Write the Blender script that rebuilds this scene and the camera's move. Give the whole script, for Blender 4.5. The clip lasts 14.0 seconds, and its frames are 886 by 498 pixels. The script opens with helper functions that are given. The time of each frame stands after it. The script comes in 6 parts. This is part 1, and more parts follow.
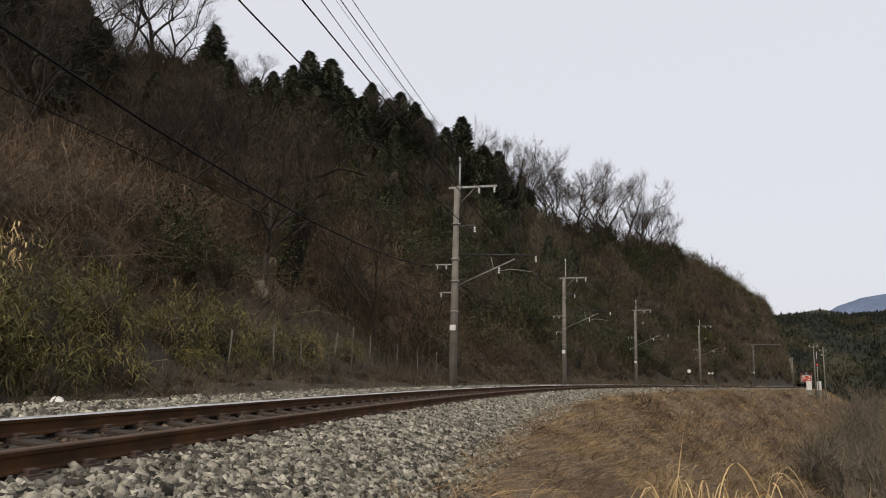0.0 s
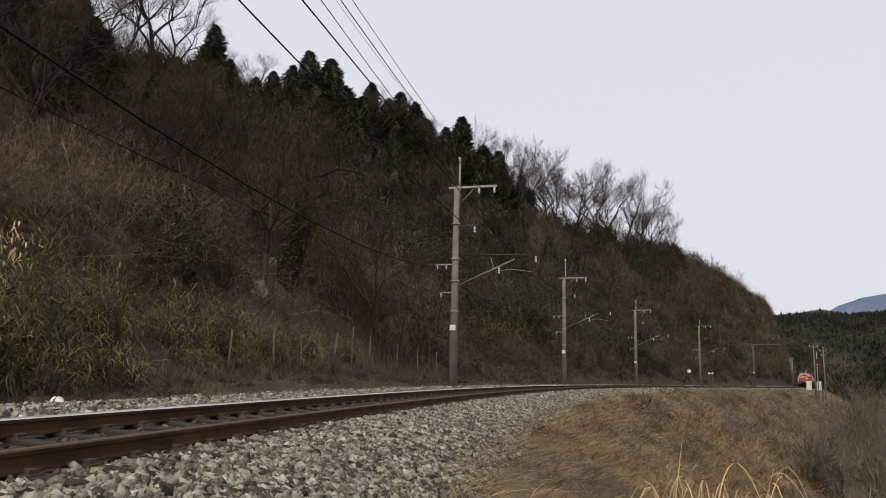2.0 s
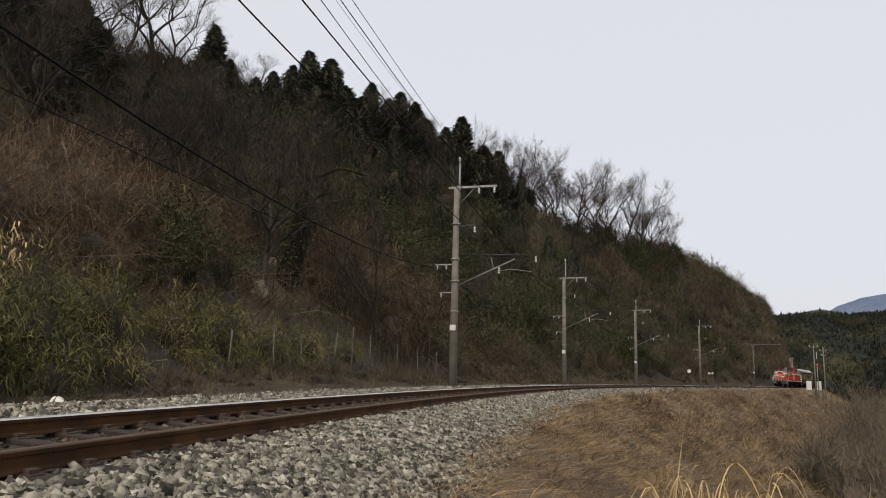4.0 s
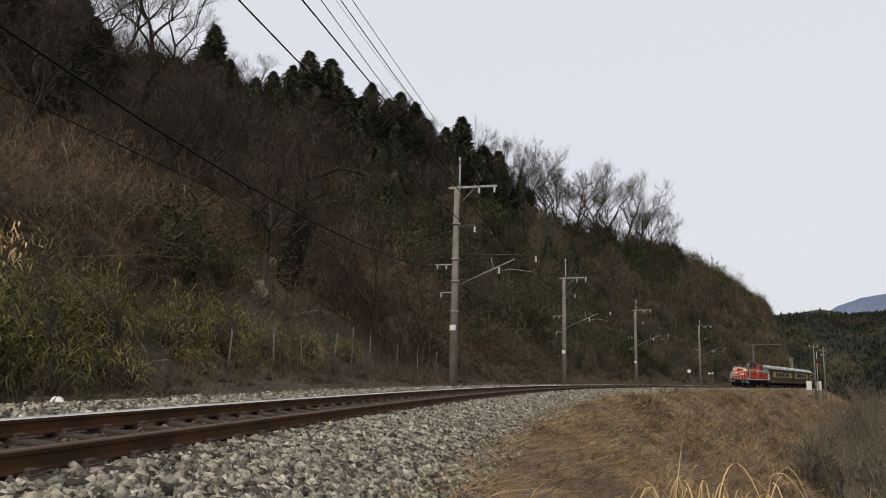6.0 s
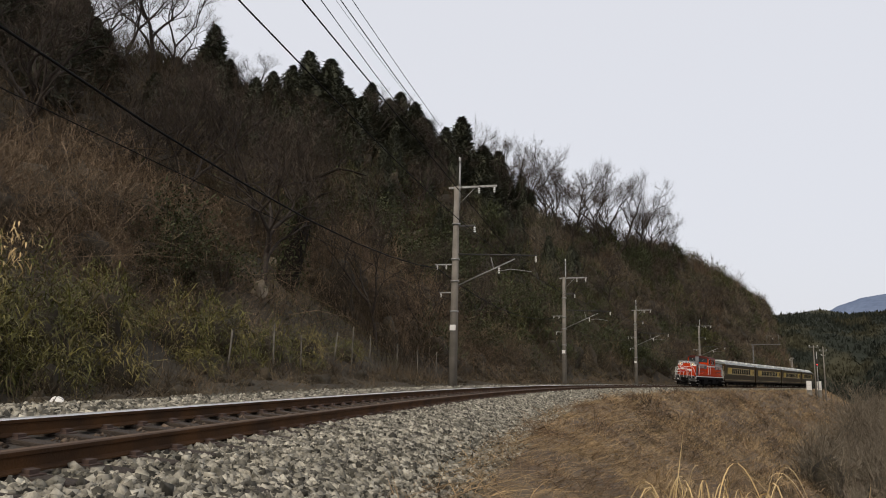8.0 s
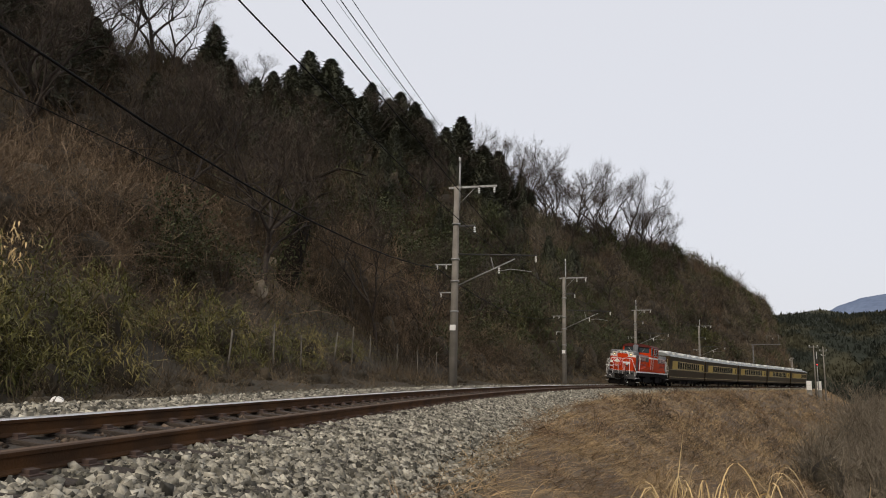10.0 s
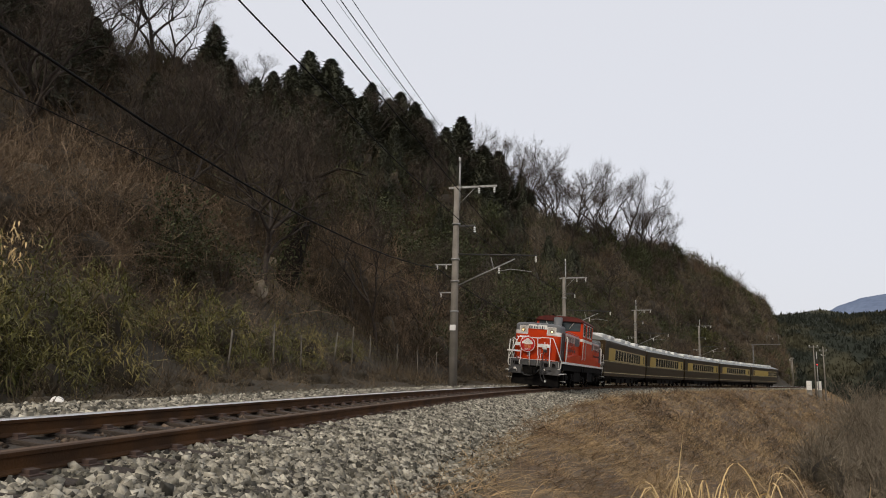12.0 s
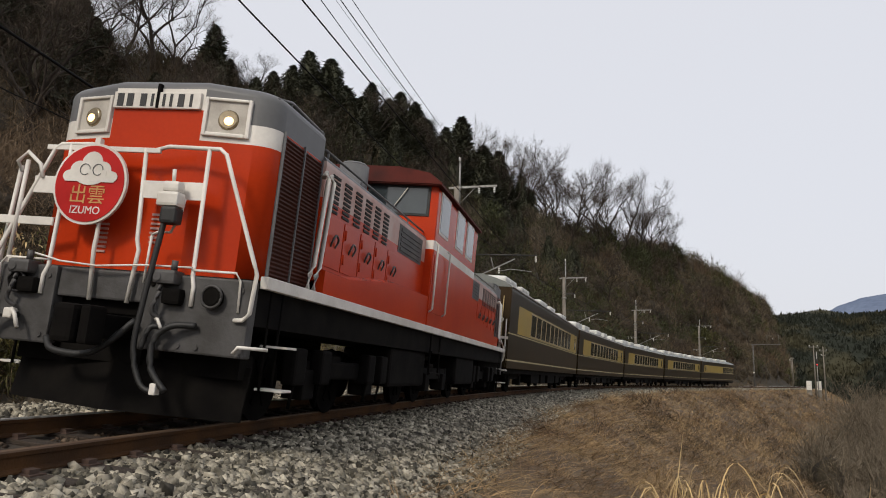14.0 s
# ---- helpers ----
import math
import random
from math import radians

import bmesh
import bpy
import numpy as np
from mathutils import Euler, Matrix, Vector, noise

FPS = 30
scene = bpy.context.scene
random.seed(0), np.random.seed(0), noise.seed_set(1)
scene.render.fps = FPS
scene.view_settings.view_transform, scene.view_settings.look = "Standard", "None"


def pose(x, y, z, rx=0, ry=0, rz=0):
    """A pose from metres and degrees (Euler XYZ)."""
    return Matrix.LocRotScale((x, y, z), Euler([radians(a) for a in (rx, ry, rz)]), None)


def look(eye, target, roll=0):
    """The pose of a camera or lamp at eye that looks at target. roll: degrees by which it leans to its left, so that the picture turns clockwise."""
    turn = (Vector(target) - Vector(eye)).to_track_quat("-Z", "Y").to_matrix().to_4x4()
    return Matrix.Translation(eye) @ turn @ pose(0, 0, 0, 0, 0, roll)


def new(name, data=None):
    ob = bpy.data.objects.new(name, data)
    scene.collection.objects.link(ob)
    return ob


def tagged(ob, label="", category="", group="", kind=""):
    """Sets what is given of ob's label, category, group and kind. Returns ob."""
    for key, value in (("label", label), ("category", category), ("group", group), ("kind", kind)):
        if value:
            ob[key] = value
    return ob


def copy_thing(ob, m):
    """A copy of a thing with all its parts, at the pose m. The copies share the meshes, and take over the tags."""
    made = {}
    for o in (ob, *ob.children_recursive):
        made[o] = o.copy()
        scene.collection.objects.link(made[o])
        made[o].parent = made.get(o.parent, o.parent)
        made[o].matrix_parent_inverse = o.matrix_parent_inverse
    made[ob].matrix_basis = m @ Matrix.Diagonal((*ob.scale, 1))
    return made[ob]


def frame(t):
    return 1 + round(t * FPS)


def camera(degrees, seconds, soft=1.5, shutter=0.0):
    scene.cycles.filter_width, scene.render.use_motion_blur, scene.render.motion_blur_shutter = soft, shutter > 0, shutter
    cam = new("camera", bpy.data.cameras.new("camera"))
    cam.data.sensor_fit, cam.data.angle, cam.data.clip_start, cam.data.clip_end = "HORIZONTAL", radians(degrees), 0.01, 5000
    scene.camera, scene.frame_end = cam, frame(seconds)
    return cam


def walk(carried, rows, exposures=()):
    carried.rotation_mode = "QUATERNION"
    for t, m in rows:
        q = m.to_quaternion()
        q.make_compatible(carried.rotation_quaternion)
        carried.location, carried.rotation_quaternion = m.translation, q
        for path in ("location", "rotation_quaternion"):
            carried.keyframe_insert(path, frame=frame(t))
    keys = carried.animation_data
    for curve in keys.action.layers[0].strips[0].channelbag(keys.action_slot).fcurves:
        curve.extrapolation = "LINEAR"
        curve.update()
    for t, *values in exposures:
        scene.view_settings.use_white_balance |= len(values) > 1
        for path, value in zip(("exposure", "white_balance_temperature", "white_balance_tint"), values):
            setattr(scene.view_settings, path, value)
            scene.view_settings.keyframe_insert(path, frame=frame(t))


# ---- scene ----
import itertools

# camera: it stands still beside the line
EYE = (0.0, 0.0, 0.488)
TILT = radians(9.944)
cam = camera(62.51, 14.0, soft=1.0)
STAND = look(EYE, (0.0, 10 * math.cos(TILT), EYE[2] + 10 * math.sin(TILT)), 1.395)
walk(cam, [(0.0, STAND), (14.0, STAND)])

# ---- light: a pale overcast sky and a weak, wide sun ----
world = bpy.data.worlds.new("sky")
scene.world = world
world.use_nodes = True
wn, wl = world.node_tree.nodes, world.node_tree.links
wn.clear()
SUN_UP, SUN_TURN = radians(38), radians(207)
sky = wn.new("ShaderNodeTexSky")
sky.sky_type, sky.sun_disc = "NISHITA", False
sky.sun_elevation, sky.sun_rotation = SUN_UP, SUN_TURN
sky.air_density, sky.dust_density, sky.ozone_density = 1.0, 6.0, 1.0
cloud = wn.new("ShaderNodeMix")
cloud.data_type = "RGBA"
cloud.inputs["Factor"].default_value = 0.86
cloud.inputs["B"].default_value = (8.3, 8.4, 8.95, 1)
wl.new(sky.outputs[0], cloud.inputs["A"])
back = wn.new("ShaderNodeBackground")
back.inputs["Strength"].default_value = 0.1
wl.new(cloud.outputs["Result"], back.inputs["Color"])
wout = wn.new("ShaderNodeOutputWorld")
wl.new(back.outputs[0], wout.inputs["Surface"])
sun_data = bpy.data.lights.new("sun", "SUN")
sun_data.energy, sun_data.angle, sun_data.color = 2.0, radians(10), (1.0, 0.91, 0.78)
sun = new("sun", sun_data)
sun.matrix_world = look((60 * math.sin(SUN_TURN), 60 * math.cos(SUN_TURN), 60 * math.tan(SUN_UP)), (0, 0, 0))
scene.view_settings.exposure = 0.0

# ---- materials ----


def mat(name, base, rough=0.8, metal=0.0, second=None, scale=4.0, bump=0.0, grain=60.0, island=0.0, contrast=(0.35, 0.65), emit=0.0, spec=0.5, stretch=(1, 1, 1), shade=0.25):
    """Principled material: two colours mixed by broad noise, a finer grain, and bump."""
    m = bpy.data.materials.new(name)
    m.use_nodes = True
    n, l = m.node_tree.nodes, m.node_tree.links
    b = n["Principled BSDF"]
    b.inputs["Roughness"].default_value, b.inputs["Metallic"].default_value = rough, metal
    b.inputs["Specular IOR Level"].default_value = spec
    second = second or tuple(c * 0.75 for c in base)
    co = n.new("ShaderNodeTexCoord")
    mp = n.new("ShaderNodeMapping")
    mp.inputs["Scale"].default_value = stretch
    l.new(co.outputs["Object"], mp.inputs["Vector"])
    big = n.new("ShaderNodeTexNoise")
    big.inputs["Scale"].default_value, big.inputs["Detail"].default_value = scale, 5
    l.new(mp.outputs[0], big.inputs["Vector"])
    ramp = n.new("ShaderNodeValToRGB")
    ramp.color_ramp.elements[0].position, ramp.color_ramp.elements[1].position = contrast
    ramp.color_ramp.elements[0].color, ramp.color_ramp.elements[1].color = (*base, 1), (*second, 1)
    l.new(big.outputs["Fac"], ramp.inputs["Fac"])
    fine = n.new("ShaderNodeTexNoise")
    fine.inputs["Scale"].default_value, fine.inputs["Detail"].default_value = grain, 3
    l.new(mp.outputs[0], fine.inputs["Vector"])
    level = n.new("ShaderNodeMapRange")
    level.inputs["To Min"].default_value, level.inputs["To Max"].default_value = 1 - shade, 1 + shade
    l.new(fine.outputs["Fac"], level.inputs["Value"])
    hue = n.new("ShaderNodeHueSaturation")
    l.new(ramp.outputs[0], hue.inputs["Color"])
    l.new(level.outputs[0], hue.inputs["Value"])
    last = hue
    if island:
        geo = n.new("ShaderNodeNewGeometry")
        oi = n.new("ShaderNodeObjectInfo")
        add = n.new("ShaderNodeMath")
        l.new(geo.outputs["Random Per Island"], add.inputs[0])
        l.new(oi.outputs["Random"], add.inputs[1])
        wrap = n.new("ShaderNodeMath")
        wrap.operation = "FRACT"
        l.new(add.outputs[0], wrap.inputs[0])
        spread = n.new("ShaderNodeMapRange")
        spread.inputs["To Min"].default_value, spread.inputs["To Max"].default_value = 1 - island, 1 + island
        l.new(wrap.outputs[0], spread.inputs["Value"])
        last = n.new("ShaderNodeHueSaturation")
        l.new(hue.outputs[0], last.inputs["Color"])
        l.new(spread.outputs[0], last.inputs["Value"])
    l.new(last.outputs[0], b.inputs["Base Color"])
    if bump:
        bp = n.new("ShaderNodeBump")
        bp.inputs["Strength"].default_value, bp.inputs["Distance"].default_value = bump, 0.02
        l.new(fine.outputs["Fac"], bp.inputs["Height"])
        l.new(bp.outputs[0], b.inputs["Normal"])
    if emit:
        b.inputs["Emission Color"].default_value, b.inputs["Emission Strength"].default_value = (*base, 1), emit
    return m


M = {
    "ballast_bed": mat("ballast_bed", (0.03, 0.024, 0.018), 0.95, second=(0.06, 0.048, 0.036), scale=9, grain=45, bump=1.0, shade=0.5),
    "stone": mat("stone", (0.345, 0.315, 0.25), 0.9, second=(0.075, 0.068, 0.051), scale=6, grain=70, bump=0.4, island=0.85, spec=0.2),
    "dirty_stone": mat("dirty_stone", (0.13, 0.095, 0.068), 0.95, second=(0.06, 0.042, 0.03), scale=5, grain=70, bump=0.4, island=0.6, spec=0.2),
    "soil": mat("soil", (0.125, 0.088, 0.05), 0.95, second=(0.06, 0.041, 0.026), scale=0.8, grain=9, bump=1.0, shade=0.4),
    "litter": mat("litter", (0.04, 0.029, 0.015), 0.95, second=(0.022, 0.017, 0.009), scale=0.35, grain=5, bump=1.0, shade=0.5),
    "rail_side": mat("rail_side", (0.080, 0.036, 0.012), 0.9, second=(0.040, 0.020, 0.009), scale=2, grain=50, bump=0.3, spec=0.2),
    # near rail's running top: lack of sky reflection put in as dull brown
    "dim_rail_top": mat("dim_rail_top", (0.10, 0.056, 0.026), 0.7, 0.0, second=(0.075, 0.042, 0.022), scale=2, grain=60),
    "rail_top": mat("rail_top", (0.8, 0.78, 0.75), 0.38, 0.85, second=(0.7, 0.67, 0.63), scale=1.5, grain=80),
    "sleeper": mat("sleeper", (0.035, 0.024, 0.017), 0.95, second=(0.06, 0.043, 0.03), scale=3, grain=30, bump=0.8, stretch=(1, 8, 8), island=0.3),
    "plate": mat("plate", (0.07, 0.04, 0.028), 0.8, scale=8, bump=0.2),
    "concrete": mat("concrete", (0.21, 0.188, 0.158), 0.85, second=(0.135, 0.12, 0.1), scale=1.2, grain=30, bump=0.2),
    "steel": mat("steel", (0.30, 0.30, 0.29), 0.55, 0.4, second=(0.2, 0.19, 0.18), scale=3),
    "dark_steel": mat("dark_steel", (0.045, 0.043, 0.042), 0.6, 0.3, scale=3),
    "porcelain": mat("porcelain", (0.75, 0.74, 0.7), 0.25, scale=8),
    "wire": mat("wire", (0.012, 0.012, 0.012), 0.9, 0.0, scale=3, spec=0.1),
    "white": mat("white", (0.66, 0.64, 0.6), 0.5, second=(0.62, 0.59, 0.54), scale=3, grain=20, shade=0.08),
}

# ---- the line of the track: distance along it, and metres to its inner side ----
STEP = 0.5
LINE_S = np.arange(-300, 1500, STEP)


def bend(s):
    c = np.clip(s, -20, 200)
    a = 10.6103 + 0.1902194 * c + 0.0014787156 * c ** 2 / 2 - 3.511044e-05 * c ** 3 / 6
    e = np.clip((s - 195) / 30, 0, 1)
    e = e * e * (3 - 2 * e)
    return np.radians(a * (1 - e) + 25.2 * e)


LINE_A = bend(LINE_S)
MID_A = (LINE_A[1:] + LINE_A[:-1]) / 2
LINE_X = np.concatenate([[0], np.cumsum(np.sin(MID_A) * STEP)])
LINE_Y = np.concatenate([[0], np.cumsum(np.cos(MID_A) * STEP)])
LINE_X += -3.1584 - np.interp(0, LINE_S, LINE_X)
LINE_Y += 6.2244 - np.interp(0, LINE_S, LINE_Y)
CLIP_S = np.clip(LINE_S, -20, 200)
LINE_Z = 0.00314795 * CLIP_S - 6.408803e-05 * CLIP_S ** 2 / 2 + 6.352689e-07 * CLIP_S ** 3 / 6
CANT = radians(5.06)


def spot(s, v=0.0, z=0.0):
    """World point at s along the track, v to its inner side, z above the rails' level."""
    a = float(np.interp(s, LINE_S, LINE_A))
    return Vector((float(np.interp(s, LINE_S, LINE_X)) + math.cos(a) * v, float(np.interp(s, LINE_S, LINE_Y)) - math.sin(a) * v, float(np.interp(s, LINE_S, LINE_Z)) + z))


def canted(s, v, z):
    """The same on the canted bed."""
    return spot(s, v * math.cos(CANT) + z * math.sin(CANT), z * math.cos(CANT) - v * math.sin(CANT))


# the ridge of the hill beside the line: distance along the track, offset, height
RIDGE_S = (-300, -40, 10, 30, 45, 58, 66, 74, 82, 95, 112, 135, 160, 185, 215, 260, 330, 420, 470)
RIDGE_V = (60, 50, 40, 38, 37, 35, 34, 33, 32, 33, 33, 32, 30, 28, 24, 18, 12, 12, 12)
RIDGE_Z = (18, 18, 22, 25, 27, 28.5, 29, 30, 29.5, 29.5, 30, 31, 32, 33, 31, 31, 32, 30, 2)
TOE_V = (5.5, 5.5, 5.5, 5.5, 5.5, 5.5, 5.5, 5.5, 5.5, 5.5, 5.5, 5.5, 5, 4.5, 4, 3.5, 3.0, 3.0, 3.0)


def lump(x, y, size, amount):
    return amount * noise.noise((x / size, y / size, 3.7))


def ground_z(s, v):
    """Height of the ground above the rails' level."""
    c = -max(-1.6, min(1.6, v)) * math.sin(CANT)
    if v >= 0:
        z = float(np.interp(v, (0, 1.75, 2.9, 3.6, 4.6, 18, 26, 60, 200), (-0.20, -0.20, -0.62, -0.72, -1.15, -8.6, -9.5, -9.5, -9.5)))
    else:
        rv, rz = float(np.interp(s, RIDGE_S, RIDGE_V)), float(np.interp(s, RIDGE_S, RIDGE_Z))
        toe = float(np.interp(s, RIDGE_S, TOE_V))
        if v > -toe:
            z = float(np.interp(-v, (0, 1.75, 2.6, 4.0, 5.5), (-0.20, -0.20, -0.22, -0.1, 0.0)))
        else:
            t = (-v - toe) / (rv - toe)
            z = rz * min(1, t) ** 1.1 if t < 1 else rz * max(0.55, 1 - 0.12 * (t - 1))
    x, y, _ = spot(s, v)
    if v > 3.0:
        z += lump(x, y, 2.2, 0.16) * min(1, (v - 3) / 2) + lump(x, y, 0.7, 0.06)
    if v < -3.0:
        w = min(1, (-v - 3) / 5)
        z += w * (lump(x, y, 9, 1.6) + lump(x, y, 3, 0.55)) + lump(x, y, 1, 0.1)
    return z + c


def on_ground(s, v, z=0.0):
    p = spot(s, v, ground_z(s, v))
    p.z += z
    return p


def mesh_of(name, verts, faces, mats, index=None, smooth=False):
    me = bpy.data.meshes.new(name)
    me.from_pydata(verts, [], faces)
    for m in mats:
        me.materials.append(m)
    if index is not None:
        me.polygons.foreach_set("material_index", np.asarray(index, dtype=np.int32))
    if smooth:
        me.polygons.foreach_set("use_smooth", np.ones(len(faces), dtype=bool))
    me.update()
    return me


def terrain():
    ss = [*range(-260, -30, 20), *range(-30, 70), *np.arange(70, 200, 2.5), *range(200, 320, 10), *range(320, 620, 50), 700, 900, 1200, 1490]
    vv = [-1400, -800, -400, -220, -140, -100, -80, *np.arange(-66, -24, 3), *np.arange(-24, -5.6, 1.15), *np.arange(-5.5, 4.9, 0.35), *np.arange(5.2, 20, 1.2), 22, 26, 32, 40, 55, 80, 120, 170, 220]
    verts = [spot(s, v, ground_z(s, v)) for s in ss for v in vv]
    nv = len(vv)
    faces, index = [], []
    for i in range(len(ss) - 1):
        for j in range(nv - 1):
            a = i * nv + j
            faces.append((a, a + 1, a + nv + 1, a + nv))
            mid = (vv[j] + vv[j + 1]) / 2
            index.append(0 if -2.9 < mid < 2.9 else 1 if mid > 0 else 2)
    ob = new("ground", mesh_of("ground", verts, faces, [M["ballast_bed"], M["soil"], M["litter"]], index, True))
    tagged(ob, "railway bank of ballast, dry grass and leaf litter", "ground", kind="structure")


terrain()
valley = bmesh.new()
bmesh.ops.create_circle(valley, cap_ends=True, segments=64, radius=4200)
vme = bpy.data.meshes.new("valley_floor")
valley.to_mesh(vme)
vme.materials.append(M["soil"])
tagged(new("valley_floor", vme), "brown winter valley floor below the railway bank", "ground", kind="structure").location.z = -10.5

# ---- track ----


def part(name, bm, material, parent=None, label="", smooth=False):
    """Links a bmesh as one mesh object under a thing or a part."""
    me = bpy.data.meshes.new(name)
    bmesh.ops.recalc_face_normals(bm, faces=bm.faces)
    bm.to_mesh(me)
    bm.free()
    for m in (material if isinstance(material, (list, tuple)) else [material]):
        me.materials.append(m)
    if smooth:
        me.polygons.foreach_set("use_smooth", np.ones(len(me.polygons), dtype=bool))
    ob = new(name, me)
    if parent:
        ob.parent = parent
    if label:
        tagged(ob, label)
    return ob


def shared(name, me, parent, m=None):
    ob = new(name, me)
    ob.parent = parent
    if m is not None:
        ob.matrix_local = m
    return ob


def box(bm, x0, x1, y0, y1, z0, z1, bevel=0.0, m=None, mi=0):
    c = [(x0, y0, z0), (x1, y0, z0), (x1, y1, z0), (x0, y1, z0), (x0, y0, z1), (x1, y0, z1), (x1, y1, z1), (x0, y1, z1)]
    vs = [bm.verts.new(m @ Vector(p) if m else p) for p in c]
    fs = [bm.faces.new([vs[i] for i in f]) for f in ((3, 2, 1, 0), (4, 5, 6, 7), (0, 1, 5, 4), (1, 2, 6, 5), (2, 3, 7, 6), (3, 0, 4, 7))]
    for f in fs:
        f.material_index = mi
    if bevel:
        es = list({e for f in fs for e in f.edges})
        bmesh.ops.bevel(bm, geom=es, offset=bevel, segments=2, affect="EDGES", profile=0.6, clamp_overlap=True)
    return bm


def tube(bm, points, radius, sides=8, mi=0, taper=None, caps=True):
    """A tube along points; taper gives the end radius."""
    pts = [Vector(p) for p in points]
    rings = []
    for i, p in enumerate(pts):
        d = (pts[min(i + 1, len(pts) - 1)] - pts[max(i - 1, 0)]).normalized()
        a = d.cross(Vector((0, 0, 1)) if abs(d.z) < 0.95 else Vector((0, 1, 0))).normalized()
        b = d.cross(a)
        r = radius if taper is None else radius + (taper - radius) * i / (len(pts) - 1)
        rings.append([bm.verts.new(p + (a * math.cos(t) + b * math.sin(t)) * r) for t in (2 * math.pi * k / sides for k in range(sides))])
    for r0, r1 in zip(rings, rings[1:]):
        for k in range(sides):
            f = bm.faces.new((r0[k], r0[(k + 1) % sides], r1[(k + 1) % sides], r1[k]))
            f.material_index = mi
            f.smooth = True
    if caps:
        bm.faces.new(rings[0][::-1]).material_index = mi
        bm.faces.new(rings[-1]).material_index = mi
    return bm


def smooth_path(points, n=5):
    """Points of a smooth curve through the given ones."""
    p = [Vector(q) for q in points]
    p = [p[0]] + p + [p[-1]]
    out = []
    for a, b, c, d in zip(p, p[1:], p[2:], p[3:]):
        for k in range(n):
            t = k / n
            out.append((b * 2 + (c - a) * t + (a * 2 - b * 5 + c * 4 - d) * t * t + (b * 3 - a - c * 3 + d) * t ** 3) / 2)
    out.append(p[-1])
    return out


def rails():
    prof = [(-0.0635, -0.153), (0.0635, -0.153), (0.0635, -0.141), (0.012, -0.124), (0.008, -0.05), (0.030, -0.042), (0.0325, -0.012), (0.026, -0.001), (0.0, 0.0), (-0.026, -0.001), (-0.0325, -0.012), (-0.030, -0.042), (-0.008, -0.05), (-0.012, -0.124), (-0.0635, -0.141)]
    ss = [*np.arange(-40, 60, 1.0), *np.arange(60, 260, 3.0), *range(260, 500, 20)]
    for side in (-0.566, 0.566):
        verts = [canted(s, side + a, b) for s in ss for a, b in prof]
        k = len(prof)
        faces, index = [], []
        for i in range(len(ss) - 1):
            for j in range(k):
                faces.append((i * k + j, i * k + (j + 1) % k, (i + 1) * k + (j + 1) % k, (i + 1) * k + j))
                index.append(1 if 6 <= j <= 9 else 0)
        tagged(new("rail", mesh_of("rail", verts, faces, [M["rail_side"], M["rail_top"] if side < 0 else M["dim_rail_top"]], index)), "rusty steel rail with a polished running top" if side < 0 else "rusty steel rail, its top coloured dull brown for lack of reflection")


rails()
